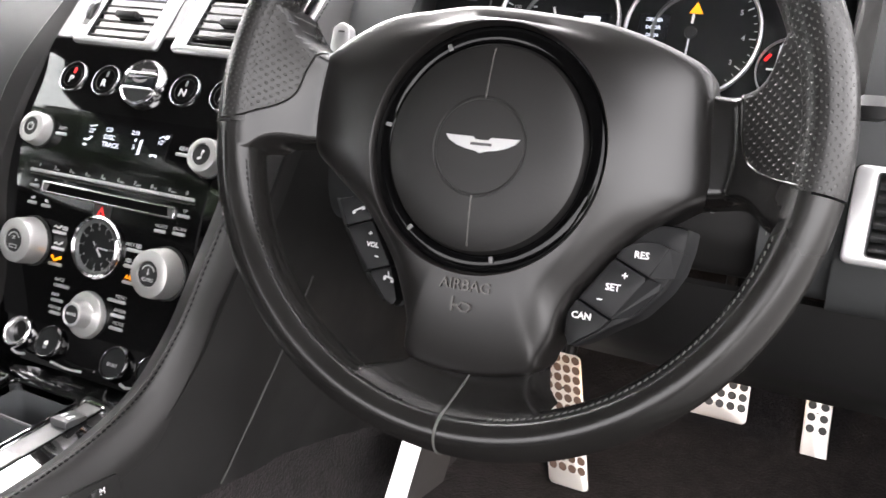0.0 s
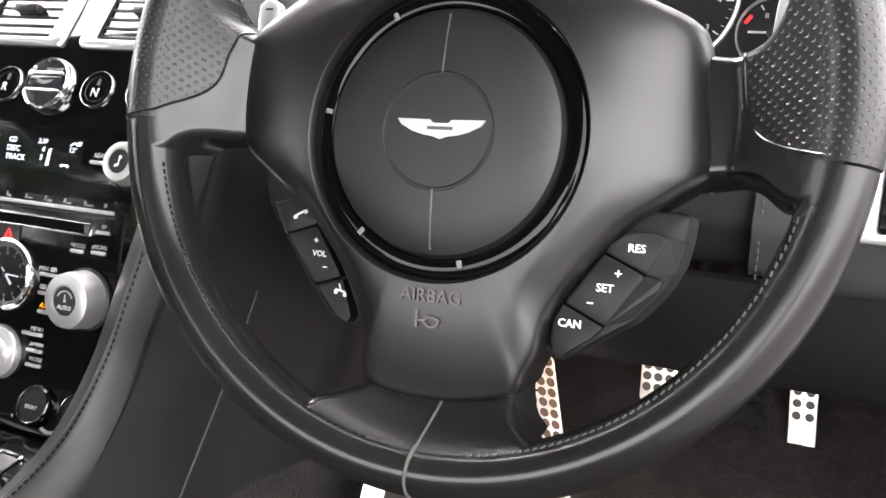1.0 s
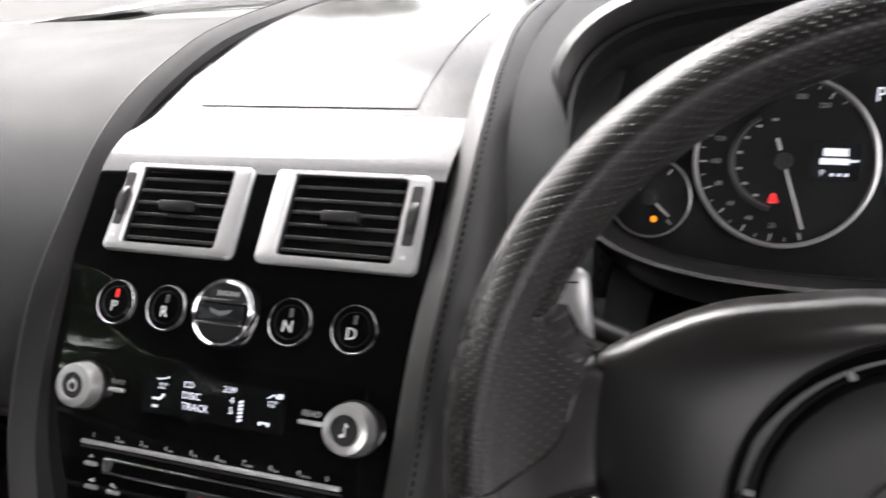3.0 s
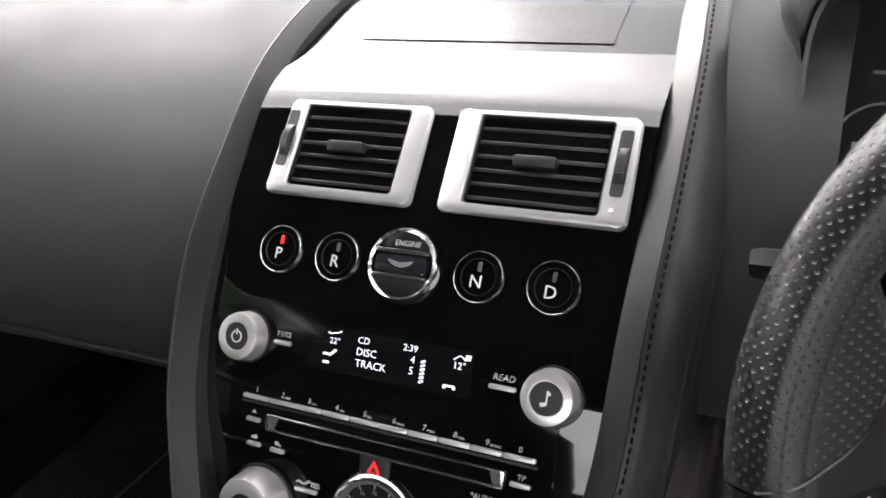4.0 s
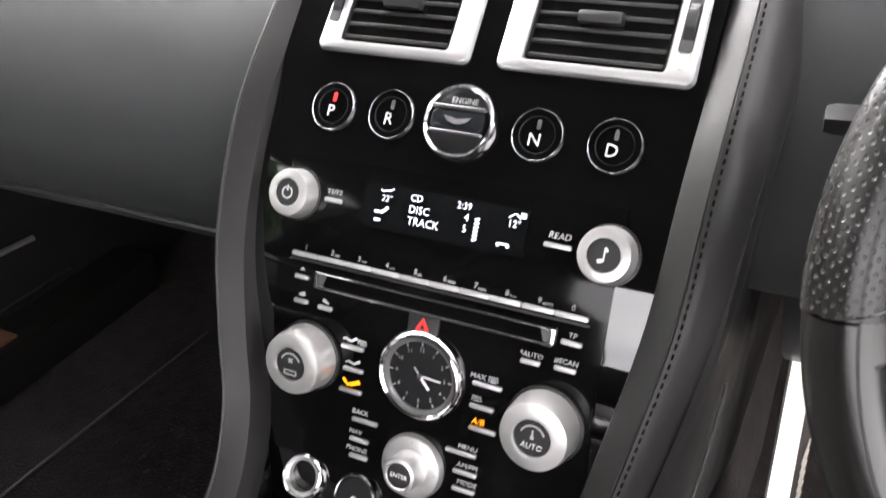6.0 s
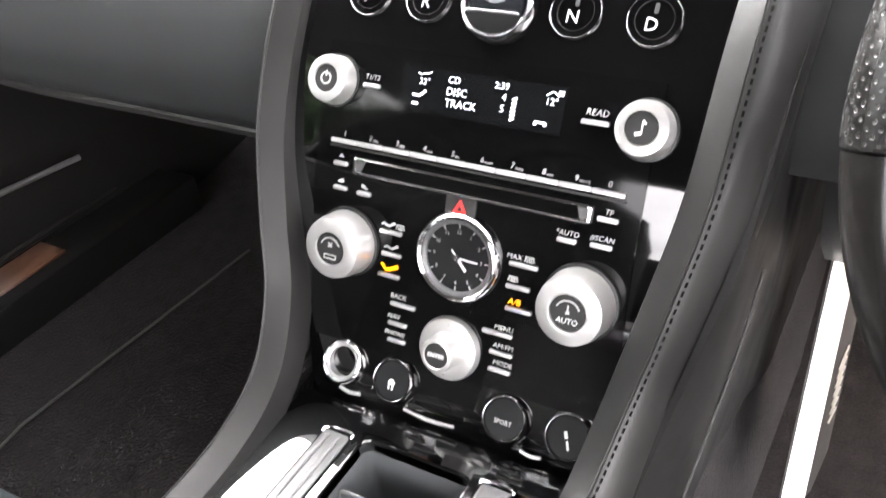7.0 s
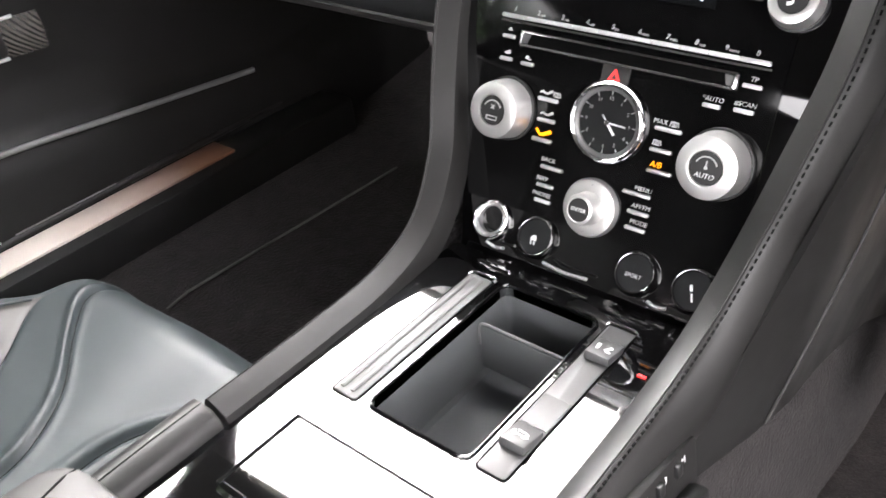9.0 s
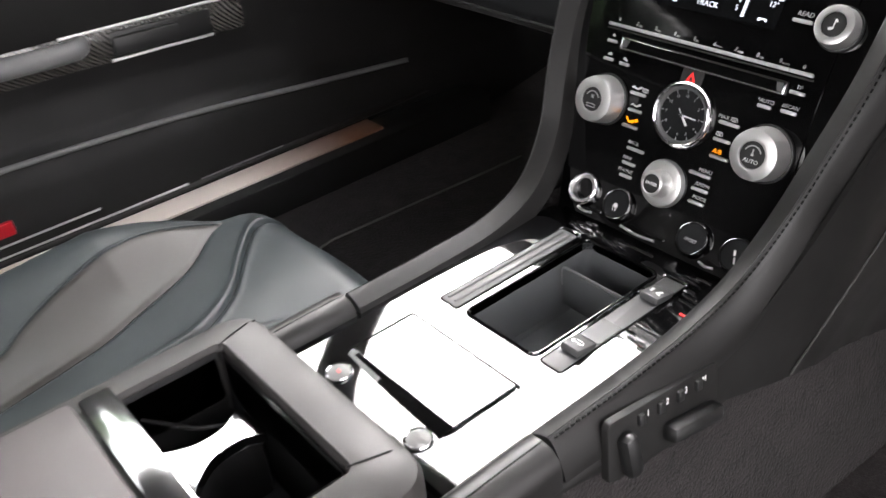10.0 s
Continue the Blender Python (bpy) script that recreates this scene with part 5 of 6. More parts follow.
for s, lean in ((-1, 1), (1, 1)):
    blade = [(0.1252, 0.056), (0.1235, 0.0605), (0.1190, 0.0625), (0.1145, 0.0605), (0.1125, 0.056), (0.1110, 0.040), (0.1090, 0.020), (0.1075, 0.005), (0.1095, -0.004), (0.116, -0.006), (0.1225, -0.002), (0.1245, 0.010), (0.1252, 0.030)]
    pd = part("shift_paddle", plate([(x * s + (0.013 if s > 0 else -0.012), y + 0.012) for x, y in outline(blade, smooth_steps=3)], -0.066, -0.0585, 0.0018, WM), SATIN, column, "satin silver shift paddle")
    part("paddle_sign", merge(*([box(0.0045, 0.0009, 0.0006, 0, WM @ T((0.118 * s + (0.013 if s > 0 else -0.012), 0.0685, -0.0583)))] + ([box(0.0009, 0.0045, 0.0006, 0, WM @ T((0.118 * s + (0.013 if s > 0 else -0.012), 0.0685, -0.0583)))] if s > 0 else []))), PLASTIC, pd, smooth=False)
    part("paddle_arm", tube([WM @ Vector((0.105 * s, -0.01, -0.064)), WM @ Vector((0.05 * s, -0.01, -0.08))], 0.006, 10), PLASTIC, column)
    stalk = part("stalk", tube(smooth_line([WM @ Vector(p) for p in ((0.05 * s, 0.012, -0.112), (0.11 * s, 0.034, -0.112), ((0.164 if s > 0 else 0.157) * s, 0.050, -0.110))]), 0.0052, 12), PLASTIC, column, "black column stalk")
    part("stalk_end", lathe([(0, 0.007), (0.0062, 0.0062), (0.0072, 0.003), (0.0072, -0.006), (0.0055, -0.0085)], 6, WM @ T(((0.172 if s > 0 else 0.164) * s, 0.0520, -0.109)) @ Matrix.Rotation(radians(90 * s), 4, "Y")), PLASTIC, stalk)

# ---- dials ----
def tick(m, r0, r1, a, w, mat, parent):
    r = m @ Matrix.Rotation(radians(a), 4, "Z")
    return box(r1 - r0, w, 0.0003, 0, r @ T(((r0 + r1) / 2, 0, 0.0014)))


def needle(m, parent, a, ln, tail):
    r = m @ Matrix.Rotation(radians(a), 4, "Z")
    part("needle", merge(box(ln, 0.0014, 0.0005, 0.0002, r @ T((ln / 2 + 0.005, 0, 0.0035))), box(tail, 0.0018, 0.0005, 0.0002, r @ T((-tail / 2 - 0.006, 0, 0.0035)))), PRINT, parent, "pale needle", smooth=False)
    part("hub", lathe([(0, 0.0042), (0.0042, 0.0040), (0.0046, 0.0014)], 24, m), PLASTIC, parent)


# tachometer runs anticlockwise
part("ticks", merge(*[tick(TM, 0.040 if k % 4 == 0 else 0.0425, 0.0445, -120 + 29.4 * k / 4, 0.0007 if k % 4 == 0 else 0.0004, PRINT, tacho) for k in range(33)]), PRINT, tacho, smooth=False)
for k in range(9):
    a = radians(-120 + 29.4 * k)
    part("numeral", lettering(str(k), 0.0052, TM @ T((0.0360 * math.cos(a), 0.0360 * math.sin(a), 0.0014)), 0.0001), PRINT, tacho, smooth=False)
part("inner_ring", loft([[TM @ Vector((r * math.cos(radians(a)), r * math.sin(radians(a)), z)) for r, z in ((0.0255, 0.0013), (0.0268, 0.0030), (0.0290, 0.0013))] for a in range(100, 262, 6)]), GREYDIAL, tacho)
td = part("message_display", plate(rounded(0.0215, 0.0215, 0.001, 2), 0.0012, 0.0016, 0, TM @ T((-0.0270, 0.0010, 0))), SCREEN, tacho, "small dark display")
for k, w in enumerate(("DRIVER", "DOOR", "OPEN")):
    part("word", lettering(w, 0.0036, TM @ T((-0.0270, 0.0075 - 0.0056 * k, 0.0018)), 0.0001), LIT, td, smooth=False)
part("warning_lamp", plate([(-0.0048, -0.0036), (0.0048, -0.0036), (0.0, 0.0046)], 0.0013, 0.0016, 0, TM @ T((0.0012, 0.0175, 0))), LITAMBER, tacho, "glowing amber triangle", smooth=False)
part("print", merge(*[box(0.007, 0.0012, 0.0002, 0, TM @ T((-0.019, -0.0195 - 0.002 * k, 0.0014))) for k in range(2)]), GREYPRINT, tacho, smooth=False)
needle(TM, tacho, -91, 0.033, 0.007)

# speedometer
part("ticks", merge(*[tick(SM, 0.0405 if k % 2 == 0 else 0.0425, 0.0445, -75 - 10.3 * k, 0.0007 if k % 2 == 0 else 0.0004, PRINT, speedo) for k in range(24)]), PRINT, speedo, smooth=False)
for k in range(1, 12):
    a = radians(-75 - 20.6 * k)
    part("numeral", lettering(str(20 * k), 0.0040, SM @ T((0.0362 * math.cos(a), 0.0362 * math.sin(a), 0.0014)), 0.0001), GREYPRINT, speedo, smooth=False)
part("small_figures", merge(*[box(0.0030, 0.0014, 0.0002, 0, SM @ T((0.0235 * math.cos(radians(-80 - 22 * k)), 0.0235 * math.sin(radians(-80 - 22 * k)), 0.0014))) for k in range(1, 9)]), GREYPRINT, speedo, smooth=False)
part("inner_ring", loft([[SM @ Vector((r * math.cos(radians(a)), r * math.sin(radians(a)), z)) for r, z in ((0.0255, 0.0013), (0.0268, 0.0030), (0.0290, 0.0013))] for a in range(120, 262, 6)]), GREYDIAL, speedo)
sd = part("trip_display", plate(rounded(0.0255, 0.0205, 0.001, 2), 0.0012, 0.0016, 0, SM @ T((0.0265, 0.0005, 0))), SCREEN, speedo, "small dark display")
for x, y, w, h in ((0.0262, 0.0056, 0.0125, 0.0042), (0.0258, 0.0006, 0.0150, 0.0034), (0.0355, 0.0010, 0.0040, 0.0012), (0.0250, -0.0066, 0.0020, 0.0016), (0.0285, -0.0066, 0.0020, 0.0016), (0.0320, -0.0066, 0.0020, 0.0016)):
    part("figures", box(w, h, 0.0002, 0, SM @ T((x, y, 0.0018))), LIT, sd, smooth=False)
part("word", lettering("P", 0.0050, SM @ T((0.0200, -0.0060, 0.0018)), 0.0001), LIT, sd, smooth=False)
part("warning_lamp", plate([(-0.0030, -0.0024), (0.0030, -0.0024), (0.0012, 0.0030), (-0.0012, 0.0030)], 0.0013, 0.0016, 0, SM @ T((-0.0040, -0.0210, 0))), LITRED, speedo, "glowing red lamp", smooth=False)
needle(SM, speedo, -72, 0.034, 0.007)

for d, m, a in ((fuel, FM, -42), (temp, EM, 180)):
    part("ticks", merge(*[tick(m, 0.0165, 0.0200, b, 0.0009, PRINT, d) for b in ((55, -50) if d is fuel else (120, 240))]), PRINT, d, smooth=False)
    needle(m, d, a, 0.011, 0.003)
part("warning_lamp", lathe([(0, 0.0016), (0.0019, 0.0015)], 16, FM @ T((0.0030, -0.0125, 0))), LITAMBER, fuel, "glowing amber lamp")
part("red_zone", box(0.0022, 0.0060, 0.0002, 0, EM @ T((-0.0165, 0.0085, 0.0014)) @ Matrix.Rotation(radians(-35), 4, "Z")), LITRED, temp, smooth=False)
for d, m, y in ((temp, EM, 0.0110), (temp, EM, -0.0110)):
    part("figures", box(0.0022, 0.0030, 0.0002, 0, m @ T((-0.006, y, 0.0014))), GREYPRINT, d, smooth=False)
part("fuel_sign", box(0.0030, 0.0036, 0.0002, 0, FM @ T((-0.0120, 0.0010, 0.0014))), GREYPRINT, fuel, smooth=False)
part("gear_display", lettering("P", 0.0110, GM @ T((0.3310 - 0.3340, 0.0365, 0.0014)), 0.0001), LIT, cluster, "lit letter", smooth=False)
part("lamp_row", merge(*[box(0.009, 0.0018, 0.0003, 0, GM @ T((-0.1235, 0.0150, 0.0012))), box(0.0012, 0.008, 0.0003, 0, GM @ T((-0.107, 0.0125, 0.0012)))]), GREYPLASTIC, cluster, smooth=False)
cover = moved(loft([super_ring(*q) for q in ((0.1575, 0.069, 0.016), (0.08, 0.035, 0.0165), (0.004, 0.002, 0.0166), (0.004, 0.002, 0.0156), (0.08, 0.035, 0.0155), (0.1575, 0.069, 0.0150), (0.1575, 0.069, 0.016))], closed=True), GM)
bmesh.ops.remove_doubles(cover, verts=cover.verts, dist=0.00002)
part("cluster_glass", cover, COATED, cluster, "clear cover", sharp=15).visible_shadow = False

# dash seam stitches beside the column
part("dash_stitching", merge(*[box(0.0009, 0.0009, 0.0032, 0, T((0.463, 0.5795 + 0.0006 * abs(k - 4), 0.482 + 0.0055 * k))) for k in range(9)]), THREAD, dashboard, smooth=False, kind="stuff")
part("windscreen_base_trim", tube(smooth_line([(-0.74, 0.93, 0.640), (-0.58, 0.99, 0.650), (-0.45, 1.02, 0.660), (-0.33, 1.04, 0.668), (0, 1.05, 0.672), (0.45, 1.01, 0.675), (0.74, 0.93, 0.68)]), 0.008), PLASTIC, dashboard)

# ---- deck fittings ----
dk = lambda x, y, z=0.3702: T((x, y, z))
strip = part("rubber_strip", plate(rounded(0.0170, 0.1245, 0.0025, 4), -0.004, 0.0009, 0.0006, dk(-0.0485, 0.3395)), RIBGREY, tunnel, "ribbed grey strip")
for k in range(2):
    part("rib", tube([(-0.0530 + 0.0075 * k, 0.281, 0.3716), (-0.0530 + 0.0075 * k, 0.398, 0.3716)], 0.0014, 8, flat=0.5), RIBGREY, strip)
part("strip_end", tube(smooth_line([(-0.0570, 0.3985, 0.3715), (-0.0555, 0.4025, 0.3718), (-0.0400, 0.4035, 0.3718), (-0.0385, 0.400, 0.3715)]), 0.0010, 6), CHROME, tunnel)
sw = part("switch_strip", plate(rounded(0.0172, 0.1260, 0.0025, 4), -0.004, 0.0004, 0.0002, dk(0.0495, 0.342)), SWITCHGREY, tunnel, "dark grey recessed switch strip")
part("strip_gap", plate(rounded(0.0194, 0.1284, 0.0032, 4), -0.003, 0.0002, 0, dk(0.0495, 0.342)), GAP, tunnel, smooth=False)
part("strip_gap", plate(rounded(0.0192, 0.1268, 0.0032, 4), -0.003, 0.0002, 0, dk(-0.0485, 0.3395)), GAP, tunnel, smooth=False)
part("switch_pit", box(0.0160, 0.0230, 0.0006, 0, dk(0.0497, 0.327, 0.3707)), PLASTIC, sw, smooth=False)
part("switch_pit", box(0.0160, 0.0200, 0.0006, 0, dk(0.0500, 0.3945, 0.3707)), PLASTIC, sw, smooth=False)
for x, y in ((0.0512, 0.3815), (0.0498, 0.3045)):
    r = part("rocker_switch", box(0.0158, 0.0185, 0.006, 0.0018, dk(x, y, 0.3722) @ Matrix.Rotation(radians(-12), 4, "X")), SWITCHGREY, sw, "dark grey rocker switch")
    f = dk(x, y, 0.3754) @ Matrix.Rotation(radians(-12), 4, "X")
    if y > 0.35:
        bars([(-0.0034, 0, 0.0020, 0.0052, 10), (0.0030, 0, 0.0020, 0.0052, -25), (0.0040, -0.003, 0.0030, 0.0014, 0)], 0, 0, PRINT, name="seat_sign", parent=r, base=f)
    else:
        bars([(0, -0.0012, 0.0092, 0.0008, 0), (0, 0.0018, 0.0050, 0.0008, 0), (-0.0042, 0.0002, 0.0008, 0.0030, -30), (0.0042, 0.0002, 0.0008, 0.0030, 30), (-0.0026, -0.002, 0.0018, 0.0012, 0), (0.0026, -0.002, 0.0018, 0.0012, 0)], 0, 0, PRINT, name="boot_sign", parent=r, base=f)
part("strip_end", tube(smooth_line([(0.0405, 0.4035, 0.3715), (0.0425, 0.4060, 0.3718), (0.0575, 0.4060, 0.3718), (0.0595, 0.4030, 0.3715)]), 0.0010, 6), CHROME, tunnel)
part("alarm_lamp", box(0.0050, 0.0022, 0.0006, 0.0002, dk(0.0767, 0.3776, 0.3704)), LITRED, tunnel, "small red lamp", smooth=False)
cov = part("ashtray_cover", plate(rounded(0.1030, 0.0515, 0.0008, 2), -0.001, 0.0022, 0.0003, dk(-0.0030, 0.2243)), PIANO, tunnel, "gloss black sliding cover", sharp=15)
lip = [[(x, 0.1985, 0.3724), (x, 0.1985 - w * 0.55, 0.3718), (x, 0.1985 - w, 0.3704), (x, 0.1985 - w, 0.3690)] for x, w in ((-0.0545, 0.0045), (-0.040, 0.0060), (0.0, 0.0085), (0.040, 0.0100), (0.0478, 0.0102), (0.0485, 0.0060))]
part("cover_lip", shell(lip, 0.001), PIANO, cov, "sloping finger lip", sharp=8)
part("cover_gap", box(0.1078, 0.0020, 0.0010, 0, dk(-0.0040, 0.2512, 0.3705)), GAP, tunnel, smooth=False)
part("cover_gap", box(0.0034, 0.0535, 0.0010, 0, dk(-0.0563, 0.2240, 0.3705)), GAP, tunnel, smooth=False)
for x in (-0.0427, 0.0400):
    b = part("deck_button", lathe([(0.0090, 0.0), (0.0092, 0.0012), (0.0086, 0.0020), (0.0076, 0.0013)], 36, dk(x, 0.179)), CHROME, tunnel, "round button in a chrome ring")
    part("button_face", lathe([(0, 0.0018), (0.0078, 0.0013)], 28, dk(x, 0.179)), PLASTIC, b)
    if x < 0:
        part("sign", box(0.0030, 0.0014, 0.0002, 0, dk(x, 0.179, 0.3722)), LITRED, b, smooth=False)

# seat memory switches on the tunnel's driver side
memory = thing("seat_switch_panel", "black seat switch panel with memory buttons on the tunnel's side", "switch panel")
mm = axes(Vector((0.1165, 0.3035, 0.350)), Vector((0, 1, -0.16)).normalized(), Vector((-0.18, 0.157, 0.98)).normalized(), Vector((0.98, 0, 0.18)).normalized())
part("backing", plate(rounded(0.108, 0.041, 0.005, 4), -0.004, 0.0015, 0.001, mm @ T((0.006, 0, 0))), MATTE, memory)
for k, w in enumerate("123M"):
    b = part("memory_button", box(0.0060, 0.0075, 0.004, 0.001, mm @ T((-0.0190 + 0.0188 * k, 0.0125, 0.002))), PLASTIC, memory)
    part("figure", lettering(w, 0.0060, mm @ T((-0.0122 + 0.0188 * k, 0.0135, 0.0018)), 0.0001), PRINT, b, smooth=False)
part("seat_slider", box(0.052, 0.0120, 0.013, 0.0042, mm @ T((0.028, -0.008, 0.006)) @ Matrix.Rotation(radians(-4), 4, "Z")), PLASTIC, memory, "bar-shaped slider")
part("backrest_slider", box(0.0125, 0.030, 0.011, 0.0045, mm @ T((-0.033, -0.004, 0.0055)) @ Matrix.Rotation(radians(12), 4, "Z")), PLASTIC, memory, "upright slider")

# ---- armrest with cup well ----
arm = thing("armrest", "padded black leather armrest with a cup well and silver bar", "armrest")
wellr = [(x - 0.0090, y + 0.0850) for x, y in rounded(0.138, 0.068, 0.004)]
rimr = [(x - 0.003, y + 0.009) for x, y in rounded(0.198, 0.288, 0.022)]
part("padded_rim", frame_plate(rimr, wellr, 0.368, 0.4085, 0.008), ARM, arm)
well, base = loft([[(x, y, 0.405) for x, y in wellr], [(x, y, 0.33) for x, y in wellr], [(x * 0.9, (y - 0.08) * 0.9 + 0.08, 0.325) for x, y in wellr]], closed=True), None
part("well", well, PLASTIC, arm)
part("well_floor", box(0.14, 0.066, 0.004, 0.001, T((-0.0095, 0.0825, 0.327))), RUBBER, arm)
part("well_ledge", tube([(-0.078, 0.062, 0.385), (-0.055, 0.085, 0.378), (-0.035, 0.113, 0.378)], 0.0012, 8), PLASTIC, arm)
part("cup_divider", plate(outline([(-0.060, 0.048), (-0.050, 0.056), (-0.040, 0.075), (-0.040, 0.095), (-0.046, 0.110), (-0.020, 0.113), (-0.024, 0.100), (-0.022, 0.080), (-0.010, 0.064), (0.002, 0.052)]), 0.374, 0.3815, 0.001, T((0, 0, 0))), CHROME, arm, "waisted silver cup divider")
part("cup_divider_web", plate(outline([(-0.052, 0.056), (-0.040, 0.075), (-0.042, 0.108), (-0.024, 0.110), (-0.024, 0.078), (-0.008, 0.056)]), 0.330, 0.374, 0.0, T((0, 0, 0))), PLASTIC, arm)
part("silver_bar", box(0.150, 0.0200, 0.008, 0.0025, T((-0.0140, 0.0440, 0.4078))), CHROME, arm, "bright polished bar")
LID = material("aubergine_leather", (0.055, 0.043, 0.045), 0.45, grain=0.3, size=1100, wear=0.2)
part("lid", box(0.170, 0.150, 0.014, 0.005, T((-0.004, -0.044, 0.4080))), LID, arm, "dull brown-black leather lid")
part("arm_seam", tube(smooth_line([(-0.098, -0.13, 0.4080), (-0.096, 0.10, 0.4080), (-0.082, 0.134, 0.4060), (0, 0.1375, 0.4055), (0.078, 0.134, 0.4060), (0.090, 0.10, 0.4080), (0.092, -0.13, 0.4080)]), 0.0005, 6), THREAD, arm)
for x0, x1 in ((-0.0785, -0.0860), (0.0600, 0.0690)):
    part("bridge_seam", tube([(x0, 0.1200, 0.4082), (x0 * 0.6 + x1 * 0.4, 0.130, 0.4087), (x0 * 0.2 + x1 * 0.8, 0.142, 0.4086), (x1, 0.1490, 0.4068)], 0.0006, 6), DARKTHREAD, arm)
for s in (-1, 1):
    rows = []
    for y, z in ((-0.45, 0.372), (0.0, 0.372), (0.12, 0.372), (0.19, 0.374), (0.2225, 0.374)):
        rows.append([Vector((0.098 * s + s * a, y, z + b)) for a, b in ((-0.0135, -0.05), (-0.0138, -0.004), (-0.0125, 0.002), (-0.008, 0.006), (0.0, 0.0072), (0.008, 0.006), (0.0135, 0.001), (0.0155, -0.006), (0.017, -0.085))])
    short = top("console_rail", loft(rows, closed=True, caps=True), RAIL, "short leather rail beside the armrest", "trim rail", "console rails")
    part("rail_seam", tube([(0.0985 * s, -0.45, 0.3790), (0.0985 * s, 0.12, 0.3790), (0.0985 * s, 0.19, 0.3810), (0.0985 * s, 0.222, 0.3810)], 0.0006, 6), DARKTHREAD, short, "dark seam")

# ---- passenger seat ----
seat = thing("passenger_seat", "blue-grey leather bucket seat beside the tunnel", "car seat")


def along(table, y):
    """A smooth line x(y) through a few places, front to back."""
    if y >= table[0][0]:
        return table[0][1]
    n = len(table)
    for k in range(n - 1):
        (a, x0), (b, x1) = table[k], table[k + 1]
        if b <= y <= a:
            before, after = table[max(0, k - 1)], table[min(n - 1, k + 2)]
            m0 = (x1 - before[1]) / (before[0] - b) * (a - b)
            m1 = (after[1] - x0) / (a - after[0]) * (a - b)
            f = (a - y) / (a - b)
            return (2 * f ** 3 - 3 * f ** 2 + 1) * x0 + (f ** 3 - 2 * f ** 2 + f) * m0 + (3 * f ** 2 - 2 * f ** 3) * x1 + (f ** 3 - f ** 2) * m1
    return table[-1][1]


SEAM_A = ((0.335, -0.380), (0.29, -0.377), (0.261, -0.349), (0.218, -0.295), (0.178, -0.268), (0.15, -0.262), (-0.3, -0.26))
SEAM_B = ((0.300, -0.150), (0.273, -0.172), (0.246, -0.197), (0.221, -0.212), (0.189, -0.219), (-0.3, -0.225))
RIDGE = ((0.335, -0.395), (0.267, -0.418), (0.225, -0.447), (0.186, -0.460), (0.133, -0.462), (-0.3, -0.47))
FOOT = ((0.335, -0.390), (0.267, -0.412), (0.209, -0.373), (0.153, -0.352), (0.092, -0.332), (-0.3, -0.30))
PIPING = ((0.335, -0.394), (0.267, -0.4145), (0.222, -0.432), (0.1925, -0.4365), (0.158, -0.430), (0.093, -0.410), (0.054, -0.393), (0.027, -0.378), (-0.3, -0.335))
EDGE = ((0.345, -0.400), (0.275, -0.432), (0.20, -0.482), (0.15, -0.500), (-0.3, -0.51))


def bump(d, w):
    return math.exp(-(d / w) ** 2)


def seat_z(x, y):
    base = 0.292 - 0.03 * max(0.0, 0.32 - y) / 0.3
    drop = 0.10 * max(0.0, (y - 0.285) / 0.07) ** 2.4
    foot, ridge, edge = along(FOOT, y), along(RIDGE, y), along(EDGE, y)
    rise = 0.034 * min(1.0, max(0.0, (0.27 - y) / 0.12))
    f = max(0.0, min(1.0, (foot - x) / max(0.004, foot - ridge)))
    wing = rise * f * f * (3 - 2 * f)
    over = max(0.0, ridge - x) / max(0.01, ridge - edge)
    fall = 0.11 * max(0.0, over - 0.15) ** 1.6
    inner = 0.05 * max(0.0, (x + 0.150) / 0.03) ** 1.6
    seams = 0.0035 * bump(x - foot, 0.0045) * min(1.0, rise / 0.02)
    for q, deep in ((SEAM_A, 1.0), (SEAM_B, 0.8)):
        d = x - along(q, y)
        seams += deep * (0.0032 * bump(d, 0.0032) - 0.0026 * bump(d + 0.0085, 0.0060) - 0.0008 * bump(d - 0.008, 0.0055))
    seams -= 0.0016 * bump(x - along(PIPING, y), 0.0028) * min(1.0, rise / 0.006)
    crown = 0.007 * bump((x - 0.5 * (along(SEAM_A, y) + along(SEAM_B, y))), 0.07)
    return base - drop + wing - fall - inner - seams + crown


def seat_skin(lines, steps):
    """The cushion's skin between seams, its columns running along them."""
    rows = []
    for k in range(201):
        y = 0.352 - 0.62 * k / 200
        xs = []
        at = [q(y) for q in lines]
        for a, b in zip(at, at[1:]):
            b = max(b, a + 0.0008)
            xs += [a + (b - a) * (0.5 - 0.5 * math.cos(math.pi * j / steps)) for j in range(steps + (b == at[-1]))]
        xs = xs[:steps * (len(lines) - 1)] + [at[-1]]
        rows.append([(x, y, seat_z(x, y)) for x in xs])
    return loft(rows)


part("outer_bolster", seat_skin([lambda y: along(EDGE, y) - 0.012, lambda y: along(PIPING, y)], 44), SEAT, seat)
part("bolster_panel", seat_skin([lambda y: along(PIPING, y), lambda y: max(along(FOOT, y), along(PIPING, y) + 0.001)], 44), SUNSEAT, seat, "bolster panel with warm light put into its grey")
part("cushion", seat_skin([lambda y: max(along(FOOT, y), along(PIPING, y) + 0.001), lambda y: along(SEAM_A, y), lambda y: along(SEAM_B, y), lambda y: -0.125], 44), SEAT, seat)
for table in (SEAM_A, SEAM_B):
    part("cushion_seam", tube([(along(table, y), y, seat_z(along(table, y), y) - 0.0002) for y in (0.325 - 0.45 * k / 116 for k in range(117))], 0.0007, 6), DARKTHREAD, seat, "dark sewn seam")
